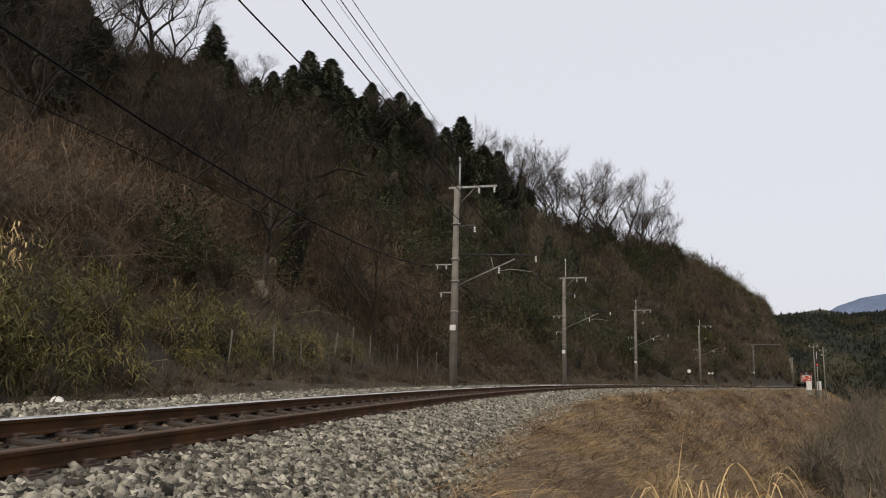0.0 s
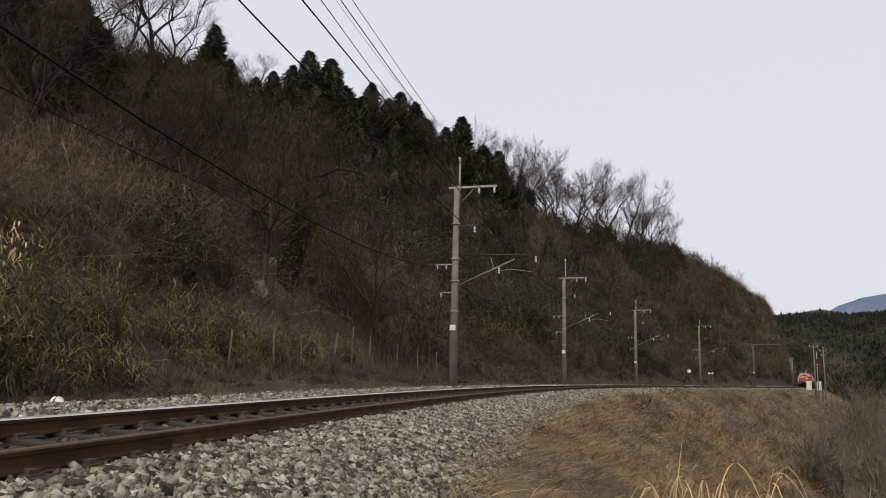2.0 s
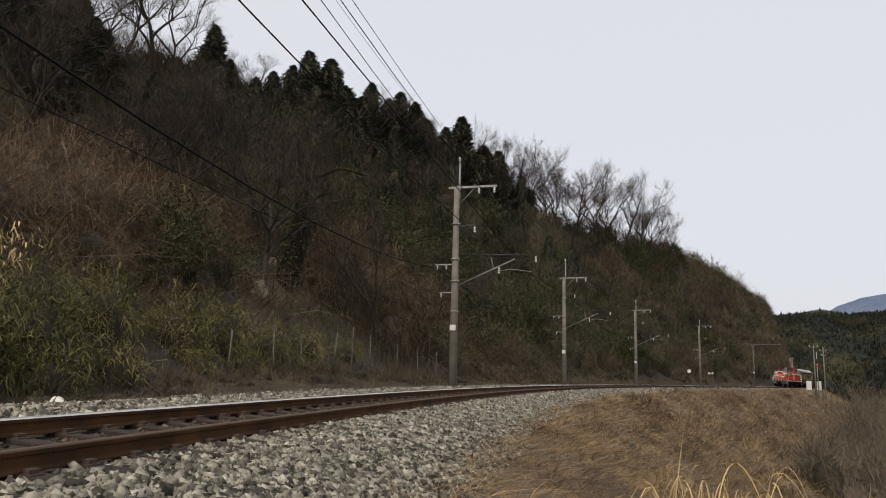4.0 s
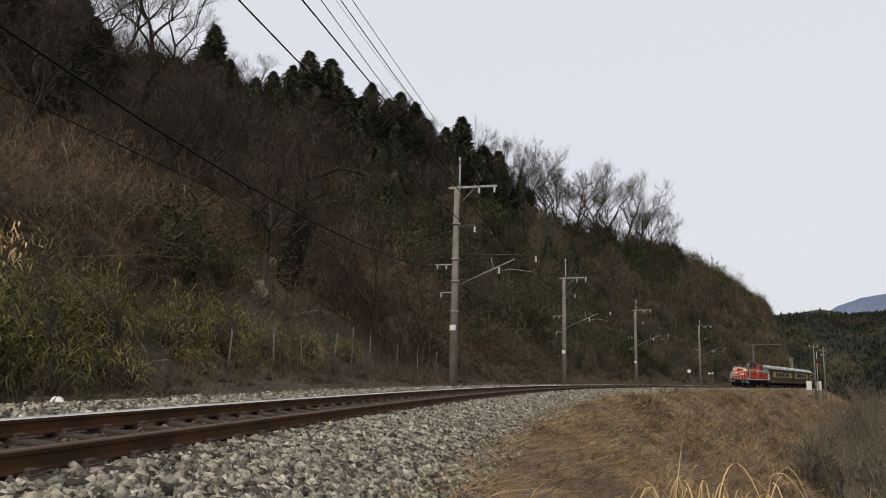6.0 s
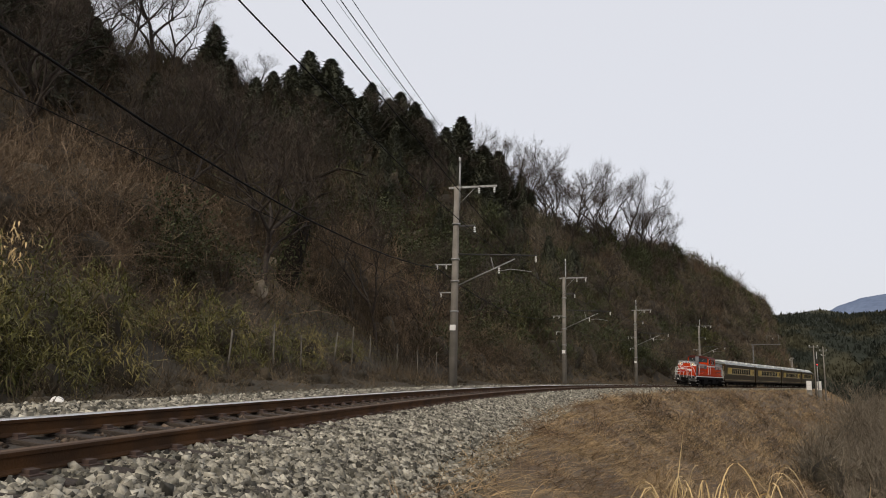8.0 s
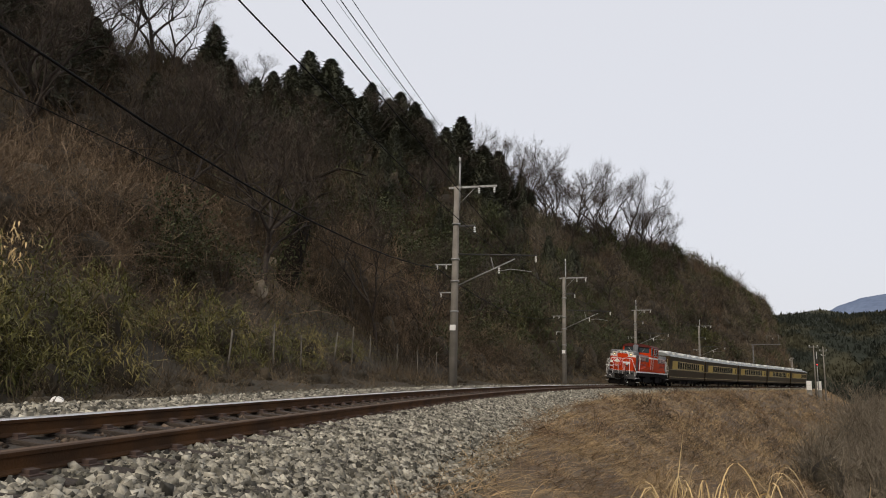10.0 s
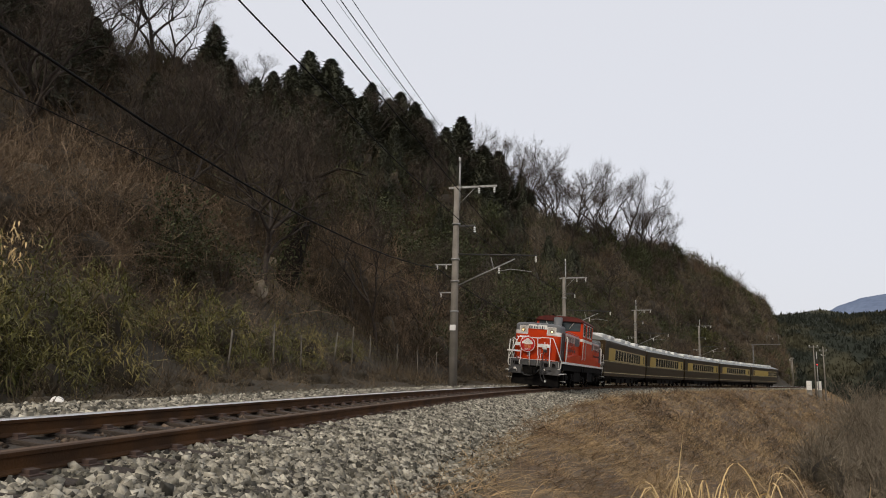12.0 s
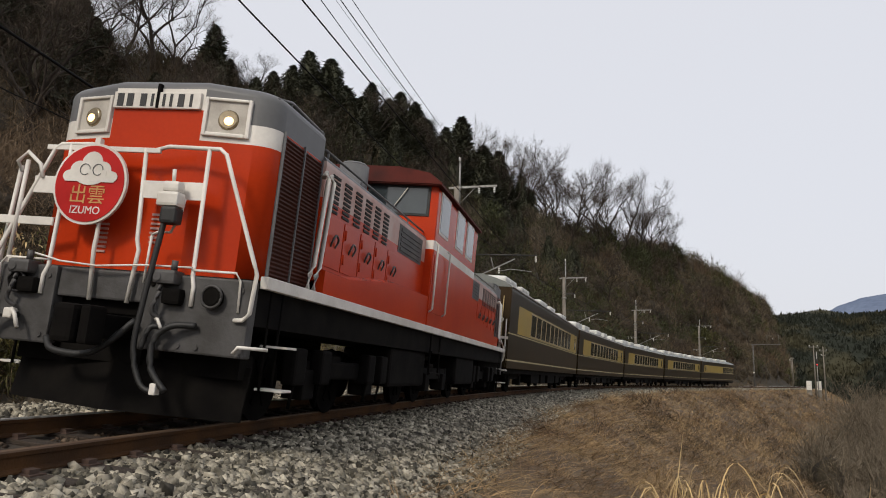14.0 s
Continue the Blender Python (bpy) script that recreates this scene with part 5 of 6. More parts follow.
def tussock():
    """The bright tuft of long straw close to the camera."""
    n = 60
    c = Vector((0.98, 2.7, -1.2))
    az, ring = rng.uniform(0, 2 * math.pi, n), np.abs(rng.normal(0, 0.07, n))
    base = np.stack([c.x + np.cos(az) * ring * 1.6, c.y + np.sin(az) * ring, np.full(n, c.z)], 1)
    out = rng.uniform(0.05, 0.42, n)
    h = rng.uniform(1.16, 1.38, n) - 0.10 * out
    k = rng.uniform(0.95, 1.5, n)
    reach = np.stack([np.cos(az) * out * 0.35, np.sin(az) * out * 0.35, 4 * h / k], 1)
    bend = np.stack([np.cos(az) * out, np.sin(az) * out, -4 * h / k ** 2], 1)
    tuft = ribbons(base, reach, bend, rng.uniform(0.004, 0.010, n), 16)
    m = 170
    a2, ring = rng.uniform(0, 2 * math.pi, m), np.abs(rng.normal(0, 0.09, m))
    b2 = np.stack([c.x + np.cos(a2) * ring * 1.5, c.y + np.sin(a2) * ring, np.full(m, c.z)], 1)
    h2, o2 = rng.uniform(1.10, 1.28, m), rng.uniform(0.05, 0.5, m)
    low_mat = ribbons(b2, np.stack([np.cos(a2) * o2 * 0.3, np.sin(a2) * o2 * 0.3, 4 * h2 / 1.2], 1), np.stack([np.cos(a2) * o2, np.sin(a2) * o2, -4 * h2 / 1.44], 1), rng.uniform(0.004, 0.008, m), 16)
    # stiff stalks and long bowed ones that stand clear of the tuft
    stalks = ribbons(np.array([(0.74, 2.68, -0.6), (1.03, 2.7, -0.6), (1.05, 2.72, -0.5), (1.47, 2.72, -0.6), (0.72, 2.7, -0.5)]), np.array([(0.135, 0, 0.94), (0.03, 0, 0.85), (0.10, 0, 0.72), (0.05, 0, 0.80), (0.02, 0, 0.66)]), np.array([(0, 0, -0.02), (-0.03, 0, 0.02), (0.06, 0, -0.03), (0.04, 0, -0.03), (0, 0, 0.0)]), 0.009, 8)
    peak = np.array([1.40, 1.37, 1.41, 1.36, 1.35, 1.38, 1.34, 1.40])
    side = np.array([0.20, 0.5, 0.34, -0.22, -0.12, 0.42, -0.16, 0.3])
    start = np.stack([np.linspace(0.84, 1.12, 8), np.full(8, 2.7), np.full(8, -1.2)], 1)
    bows = ribbons(start, np.stack([side * 0.2, np.zeros(8), 4 * peak / 1.12], 1), np.stack([side, np.zeros(8), -4 * peak / 1.12 ** 2], 1), 0.008, 24)
    tagged(new("grass_tussock", quick_mesh("grass_tussock", *join(tuft, low_mat, stalks, bows), V["pale_straw"])), "tuft of long pale straw-coloured grass on the bank", "grass")


tussock()

# ---- trees ----


def limb_tree(seed, height, trunk, spread, splits, droop=0.0):
    """A bare tree: trunk and limbs as tapered tubes, twigs as ribbons. Returns the thing."""
    r = random.Random(seed)
    bm = bmesh.new()
    tips = []

    def grow(p, d, length, radius, level):
        pts = [p]
        for k in range(4):
            d = (d + Vector((r.gauss(0, 0.16), r.gauss(0, 0.16), r.gauss(0.03 - droop * level, 0.1)))).normalized()
            pts.append(pts[-1] + d * (length / 4))
        tube(bm, pts if level < 3 else pts[::2], radius, 6 if level < 2 else 3, taper=radius * 0.55, caps=False)
        tips.append((pts[2], pts[4], radius))
        if level < splits:
            for k in range(r.choice((2, 3, 3)) + (1 if level == 0 else 0)):
                q = pts[4] if k < 2 else pts[r.choice((2, 3))]
                a = r.uniform(0, 2 * math.pi)
                e = (d + Vector((math.cos(a), math.sin(a), r.uniform(-0.1, 0.4))) * spread).normalized()
                grow(q, e, length * r.uniform(0.55, 0.8), radius * 0.6, level + 1)

    grow(Vector((0, 0, -0.3)), Vector((r.gauss(0, 0.06), r.gauss(0, 0.06), 1)), height * 0.40, trunk, 0)
    a = np.array([t[0] for t in tips[1:]])
    b = np.array([t[1] for t in tips[1:]])
    i = np.repeat(np.arange(len(a)), 3)
    t = rng.uniform(0, 1.1, len(i))[:, None]
    base = a[i] + (b - a)[i] * t
    d = (b - a)[i] / np.maximum(np.linalg.norm((b - a)[i], axis=1), 0.01)[:, None] + rng.normal(0, 0.75, (len(i), 3)) + np.array([0, 0, 0.25 - 2 * droop])
    d /= np.linalg.norm(d, axis=1)[:, None]
    ln = height * rng.uniform(0.04, 0.12, len(i))[:, None]
    bend = rng.normal(0, 0.2, (len(i), 3)) * ln - np.array([0, 0, droop * 3]) * ln
    w = np.full(len(i), 0.024)
    twigs = join(ribbons(base, d * ln, bend, w, 2), sprigs(base, d * ln, bend, w, 3, height * 0.05, 0.7))
    return bm, twigs


def bare_tree(seed, height, trunk, spread, splits, droop=0.0):
    root = new("bare_tree")
    tagged(root, "leafless grey-brown deciduous tree on the hillside", "tree", "trees on the hill")
    bm, twigs = limb_tree(seed, height, trunk, spread, splits, droop)
    part("trunk", bm, V["bark"], root, smooth=True)
    shared("crown", quick_mesh("crown", *twigs, V["twig"]), root)
    return root


def conifer(seed, height, radius, sprays=8, fine=1.0):
    root = new("conifer")
    tagged(root, "dark green pointed cedar on the ridge", "tree", "cedars on the ridge")
    bm = tube(bmesh.new(), [(0, 0, -0.5), (0.03, 0, height * 0.5), (0, 0, height * 0.97)], 0.16, 7, taper=0.02)
    part("trunk", bm, V["bark"], root)
    n = int(height * radius * 130 * sprays / 8)
    t = rng.uniform(0, 1, n)

    def edge_of(az, t):
        lumps = np.array([noise.noise((math.cos(b) * 1.5 + seed * 3, math.sin(b) * 1.5, float(q) * height * 0.55)) for b, q in zip(az, t)])
        return radius * (1 - t) ** 0.7 * (0.82 + 0.6 * lumps) + 0.07

    az = rng.uniform(0, 2 * math.pi, n)
    edge = edge_of(az, t)
    f = 1 - 0.4 * rng.random(n) ** 1.6
    p = np.stack([np.cos(az) * edge * f, np.sin(az) * edge * f, height * (0.05 + 0.93 * t) - 0.12 * edge * f], 1)
    q = np.stack([np.cos(az), np.sin(az), np.full(n, 0.5)], 1) * 0.30 + rng.normal(0, 0.17, (n, 3))
    grow = ((0.55 + 0.55 * (1 - t)) * fine)[:, None]
    sets = [ribbons(p, q * grow, np.zeros_like(q) + np.array([0, 0, -0.05]), 0.22 * grow[:, 0], 2, [0.7, 1.0, 0])]
    # the dense inside of the crown
    rows, cols = 26, 14
    tt, bb = np.repeat(np.linspace(0, 0.985, rows), cols), np.tile(np.linspace(0, 2 * math.pi, cols, endpoint=False), rows)
    inner = edge_of(bb, tt) * 0.74
    a = (np.arange(rows - 1)[:, None] * cols + np.arange(cols)[None]).ravel()
    b = (np.arange(rows - 1)[:, None] * cols + (np.arange(cols)[None] + 1) % cols).ravel()
    sets.append((np.stack([np.cos(bb) * inner, np.sin(bb) * inner, height * (0.05 + 0.93 * tt)], 1), np.concatenate([np.stack([a, b, b + cols], 1), np.stack([a, b + cols, a + cols], 1)])))
    sets.append(ribbons(np.array([[0, 0, height * 0.93]] * 5), rng.normal(0, 0.08, (5, 3)) + np.array([0, 0, height * 0.07]), np.zeros((5, 3)), 0.16, 2))
    shared("crown", quick_mesh("crown", *join(*sets), V["cedar"]), root)
    return root


def shrub(seed, height, radius):
    root = new("evergreen_shrub")
    tagged(root, "dark green leafy evergreen shrub among bare thicket", "shrub", "evergreens on the hill")
    bm = bmesh.new()
    r = random.Random(seed)
    lobes = []
    for k in range(9):
        a, q = r.uniform(0, 6.28), r.uniform(0.2, 0.8) * radius
        e = Vector((math.cos(a) * q, math.sin(a) * q, height * r.uniform(0.35, 0.85)))
        tube(bm, [(0, 0, -0.2), e * 0.5 + Vector((0, 0, 0.2)), e], 0.05, 5, taper=0.015, caps=False)
        lobes.append(e)
    part("stem", bm, V["bark"], root)
    c = np.array(lobes)[rng.integers(0, 9, 1100)]
    p = c + rng.normal(0, 1, (1100, 3)) * np.array([radius * 0.3, radius * 0.3, height * 0.16])
    d = rng.normal(0, 0.08, (1100, 3))
    shared("foliage", quick_mesh("foliage", *ribbons(p, d, d * 0.2 - np.array([0, 0, 0.03]), 0.085, 2, [0.5, 1, 0]), V["leaf"]), root)
    return root


CEDARS = ((29.0, -38.2, 4.6), (32.0, -38.0, 5.4), (35.0, -37.7, 5.2), (37.5, -37.6, 4.6), (50.5, -36.3, 6.9), (52.5, -36.1, 3.8), (54.5, -35.7, 1.7), (56.0, -35.5, 2.8), (58.0, -35.1, 4.9), (60.5, -34.7, 6.8), (63.0, -34.5, 8.9), (66.5, -34.0, 9.2), (69.0, -33.8, 6.6), (73.0, -33.2, 7.7), (77.0, -32.7, 7.0), (79.5, -32.4, 9.3), (82.0, -32.0, 9.7), (86.0, -32.3, 9.5), (92.0, -32.8, 9.2), (97.0, -33.1, 12.5), (103.5, -33.0, 10.5), (109.0, -33.1, 10.1))
BARE = ((37.0, -34.7, 8.3), (39.0, -34.4, 9.7), (42.0, -34.2, 11.0), (44.5, -34.2, 10.1), (52.5, -33.1, 6.3), (103.5, -30.5, 14.8), (109.5, -30.4, 15.4), (115.5, -30.3, 15.8), (121.0, -30.1, 14.8), (126.0, -29.9, 15.5), (133.0, -29.6, 14.6), (140.5, -29.1, 17.1), (148.0, -28.5, 17.2), (154.5, -28.0, 17.0), (162.0, -27.5, 16.8), (171.5, -26.8, 13.8))


def woods():
    cedars = [conifer(1, 10, 2.5), conifer(2, 10, 2.1), conifer(3, 10, 2.9)]
    tall = [conifer(4, 14, 3.1, 17, 0.75), conifer(5, 14, 2.7, 17, 0.75)]
    used = set()

    def put(protos, k, s, v, size, squat=1.0):
        i = k % len(protos)
        m = Matrix.Translation(on_ground(s, v, -0.2)) @ Matrix.Rotation(random.uniform(0, 6.28), 4, "Z") @ Matrix.Rotation(random.gauss(0, 0.03), 4, "X") @ Matrix.Diagonal((size * squat, size * squat, size, 1))
        if (id(protos), i) in used:
            copy_thing(protos[i], m @ Matrix.Diagonal((*(1 / q for q in protos[i].scale), 1)))
        else:
            used.add((id(protos), i))
            protos[i].matrix_basis = m

    for k, (s, v, h) in enumerate(CEDARS):
        put(cedars, k, s, v, h / 10, 1.6)
        for q in range(2):
            put(cedars, k + q + 1, s + random.uniform(-3, 3), v + random.uniform(0.5, 5), h / 10 * random.uniform(0.65, 0.85), 1.7)
    for k in range(24):
        put(cedars, k, random.uniform(60, 112), random.uniform(-31, -18), random.uniform(0.55, 0.9))
    for k in range(9):
        put(tall, k, 17 + 1.4 * k + random.uniform(-1, 1), random.uniform(-36, -27), random.uniform(0.6, 0.95), 1.0)
    for k in range(14):
        put(cedars, k, random.uniform(24, 58), random.uniform(-33, -21), random.uniform(0.45, 0.75), 1.2)
    bare = [bare_tree(11, 10, 0.19, 0.85, 5), bare_tree(12, 10, 0.17, 0.75, 5), bare_tree(13, 10, 0.21, 1.0, 5), bare_tree(14, 10, 0.16, 0.7, 5)]
    for k, (s, v, h) in enumerate(BARE):
        put(bare, k, s, v, h / (9.2 if s < 100 else 10.3), 0.9)
        if s > 100:
            put(bare, k + 2, s + random.uniform(-3, 3), v + random.uniform(0, 4), h / 10.3 * random.uniform(0.7, 0.95), 0.85)
    for k in range(60):
        s = random.uniform(22, 200)
        toe, top = 8, float(np.interp(s, RIDGE_S, RIDGE_V)) * (1 if s > 46 else 0.6)
        put(bare, k, s, -random.uniform(toe, top * 0.95), random.uniform(0.45, 0.9), 1.0)
    for k in range(8):
        put(bare, k, random.uniform(18, 40), random.uniform(-26, -16), random.uniform(0.5, 0.9))
    for k in range(16):
        put(bare, k, random.uniform(200, 320), -random.uniform(6, 16), random.uniform(0.4, 0.6), 1.3)
    shrubs = [shrub(21, 2.4, 1.5), shrub(22, 3.2, 1.5), shrub(23, 1.8, 1.7)]
    for k in range(60):
        s = random.uniform(42, 170)
        put(shrubs, k, s, -random.uniform(6.5, float(np.interp(s, RIDGE_S, RIDGE_V)) * 0.9), random.uniform(0.7, 1.7))
    for k, (s, v) in enumerate(((58, -20), (60, -22), (63, -19), (55, -17), (66, -21), (71, -11.5), (73, -10.5), (69, -12), (75, -12), (97, -9), (100, -10), (103, -8.5), (120, -14), (124, -16), (150, -22), (156, -24), (48, -8.5), (52, -9.5), (162, -26), (140, -20), (145, -10), (84, -8))):
        put(shrubs, k, s, v, random.uniform(1.0, 1.9))


woods()


def understorey():
    """Evergreen undergrowth on the lower slope behind the masts."""
    protos = [shrub(31, 3.4, 1.7), shrub(32, 4.2, 1.6), shrub(33, 2.6, 1.9)]
    for k in range(62):
        s = 44 + 66 * ((k * 0.618) % 1.0)
        v = -random.uniform(8.0, 21.0)
        if k >= 54:
            s, v = 17.5 + 0.5 * (k - 54), -random.uniform(10.2, 12.0)
        size = random.uniform(0.8, 1.6) * (0.55 if k >= 54 else 1.0)
        m = Matrix.Translation(on_ground(s, v, -0.2)) @ Matrix.Rotation(random.uniform(0, 6.28), 4, "Z") @ Matrix.Diagonal((size * 1.1, size * 1.1, size, 1))
        if k < 3:
            protos[k].matrix_basis = m
        else:
            ob = protos[k % 3]
            copy_thing(ob, m @ Matrix.Diagonal((*(1 / q for q in ob.scale), 1)))


understorey()


def old_tree():
    """The dark leaning tree with one long curved limb, on the lower slope."""
    root = new("old_tree")
    root.matrix_basis = Matrix.Translation(on_ground(28, -11.7, -0.4)) @ Matrix.Rotation(-0.2, 4, "Z") @ Matrix.Diagonal((0.82, 0.82, 0.86, 1))
    tagged(root, "dark old tree hung with vines and one long curved limb", "tree")
    bm = bmesh.new()
    tube(bm, [(-0.3, 0, -0.4), (0.1, 0, 1.2), (0.55, 0, 3.0), (0.9, 0.1, 4.6), (1.0, 0, 5.6)], 0.85, 9, taper=0.3)
    tube(bm, [(1.0, 0, 5.4), (0.85, 0.1, 6.6), (0.45, 0, 7.8), (0.1, 0.1, 9.3), (0.2, 0, 10.6)], 0.17, 7, taper=0.05)
    tube(bm, [(0.88, 0.1, 6.4), (1.2, 0, 7.0), (2.0, -0.1, 7.15), (3.0, 0, 7.55), (3.8, 0, 7.4), (4.8, 0.1, 7.1)], 0.15, 7, taper=0.04)
    tube(bm, [(3.0, 0, 7.55), (3.1, 0, 8.1), (2.7, 0.1, 8.6)], 0.06, 5, taper=0.02)
    tube(bm, [(1.0, 0, 5.3), (1.9, 0.1, 6.0), (2.6, 0.2, 6.2)], 0.1, 6, taper=0.03)
    part("trunk", bm, V["dark_bark"], root, smooth=True)
    n = 520
    p = np.stack([rng.normal(2.4, 1.9, n), rng.normal(0, 1.0, n), rng.uniform(2.5, 8.0, n)], 1)
    d = np.stack([rng.normal(0, 0.9, n), rng.normal(0, 0.7, n), -rng.uniform(0.3, 2.6, n)], 1)
    shared("hanging_vine", quick_mesh("hanging_vine", *ribbons(p, d, rng.normal(0, 0.8, (n, 3)), 0.024, 5), V["near_thicket"]), root)
    n = 2600
    t = rng.uniform(0, 1, n)
    p = np.stack([-0.3 + 1.3 * t + rng.normal(0, 0.5, n) * (1.15 - 0.6 * t), rng.normal(0, 0.5, n), 0.2 + 5.6 * t], 1)
    shared("ivy", quick_mesh("ivy", *ribbons(p, rng.normal(0, 0.16, (n, 3)), np.array([[0, 0, -0.12]]) * np.ones((n, 1)), 0.10, 2, [0.5, 1, 0]), V["leaf"]), root)
    n = 1500
    p = np.stack([rng.normal(0.4, 1.2, n), rng.normal(0, 0.8, n), rng.uniform(7.0, 10.5, n)], 1)
    d = rng.normal(0, 0.7, (n, 3)) + np.array([0, 0, 0.3])
    shared("crown", quick_mesh("crown", *ribbons(p, d, rng.normal(0, 0.2, (n, 3)), 0.022, 3), V["twig"]), root)


old_tree()


def rock(name, p, size, seed, label, material=None):
    bm = bmesh.new()
    bmesh.ops.create_icosphere(bm, subdivisions=3, radius=1)
    for v in bm.verts:
        n = noise.noise(v.co * 1.1 + Vector((seed, 0, 0))) * 0.5 + noise.noise(v.co * 3 + Vector((0, seed, 0))) * 0.15
        v.co = Vector((v.co.x * size[0], v.co.y * size[1], v.co.z * size[2])) * (1 + n)
    ob = part(name, bm, material or V["rock"])
    ob.location = p
    tagged(ob, label, "rock")


rock("rock", on_ground(29.5, -13.3, 0.15), (0.75, 0.6, 0.5), 3, "pale brown rock beside the old tree")
rock("rock", on_ground(22.6, -10.0, 0.3), (0.3, 0.28, 0.42), 5, "weathered pale rock on the slope")
rock("white_stone", on_ground(4.0, -3.2, 0.05), (0.11, 0.07, 0.085), 8, "white stone lying on the ballast edge", M["white"])

# ---- distance ----


def far_hills():
    for name, dist, depth, prof, material, label, bumps in (
            ("far_hill", 430, 160, ((14, 20), (20, 34), (23, 44), (24.5, 49), (26, 50), (27.5, 52), (29, 49), (31, 50), (34, 58), (40, 66), (52, 60)), V["far_wood"], "dark wooded hill across the valley", 3.0),
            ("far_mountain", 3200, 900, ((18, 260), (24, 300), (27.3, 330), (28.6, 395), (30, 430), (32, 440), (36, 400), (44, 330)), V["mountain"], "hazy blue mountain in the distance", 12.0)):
        b = np.linspace(prof[0][0], prof[-1][0], 90)
        hz = np.interp(b, [q[0] for q in prof], [q[1] for q in prof])
        verts, faces = [], []
        rows = 14
        for i, (a, h) in enumerate(zip(b, hz)):
            for j in range(rows):
                t = j / (rows - 1)
                d = dist + depth * t
                x, y = d * math.sin(radians(a)), d * math.cos(radians(a))
                z = -10 + (h + 10) * math.sin(t * math.pi / 2) + noise.noise((x / (dist / 14), y / (dist / 14), 1.3)) * bumps * (0.3 + t)
                verts.append((x, y, z))
        for i in range(len(b) - 1):
            for j in range(rows - 1):
                q = i * rows + j
                faces.append((q, q + rows, q + rows + 1, q + 1))
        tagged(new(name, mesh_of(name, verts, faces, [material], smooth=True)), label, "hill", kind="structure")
    # crowns of the wood on the far hill
    n = 15000
    a, t = np.radians(rng.uniform(18, 40, n)), rng.uniform(0, 1, n)
    d = 430 + 160 * t
    h = np.interp(np.degrees(a), (14, 20, 23, 24.5, 26, 27.5, 29, 31, 34, 40, 52), (20, 34, 44, 49, 50, 52, 49, 50, 58, 66, 60))
    x, y = d * np.sin(a), d * np.cos(a)
    z = -10 + (h + 10) * np.sin(t * math.pi / 2) - 2
    base = np.stack([x, y, z], 1)
    sets = []
    for k in range(3):
        sets.append(ribbons(base + rng.normal(0, 0.8, (n, 3)), np.stack([rng.normal(0, 1.2, n), rng.normal(0, 1.2, n), rng.uniform(1.8, 4.2, n)], 1), np.zeros((n, 3)), rng.uniform(0.9, 1.8, n), 2, [0.9, 0.8, 0]))
    stuff("far_wood", join(*sets), V["far_wood"], "dark conifer wood covering the far hill", "wood")


far_hills()

# ---- line-side things ----


def along(s, v, base):
    """A pose on the ground beside the line: x away to the inner side, y along the track."""
    a = float(np.interp(s, LINE_S, LINE_A))
    p = spot(s, v)
    p.z = base
    return Matrix.Translation(p) @ Matrix.Rotation(-a, 4, "Z")


def insulator(bm, x, y, z, n=3, r=0.07):
    for k in range(n):
        tube(bm, [(x, y, z - 0.09 * k), (x, y, z - 0.09 * k - 0.05)], r, 10, taper=r * 0.6)
    tube(bm, [(x, y, z + 0.06), (x, y, z - 0.09 * n)], 0.018, 5)


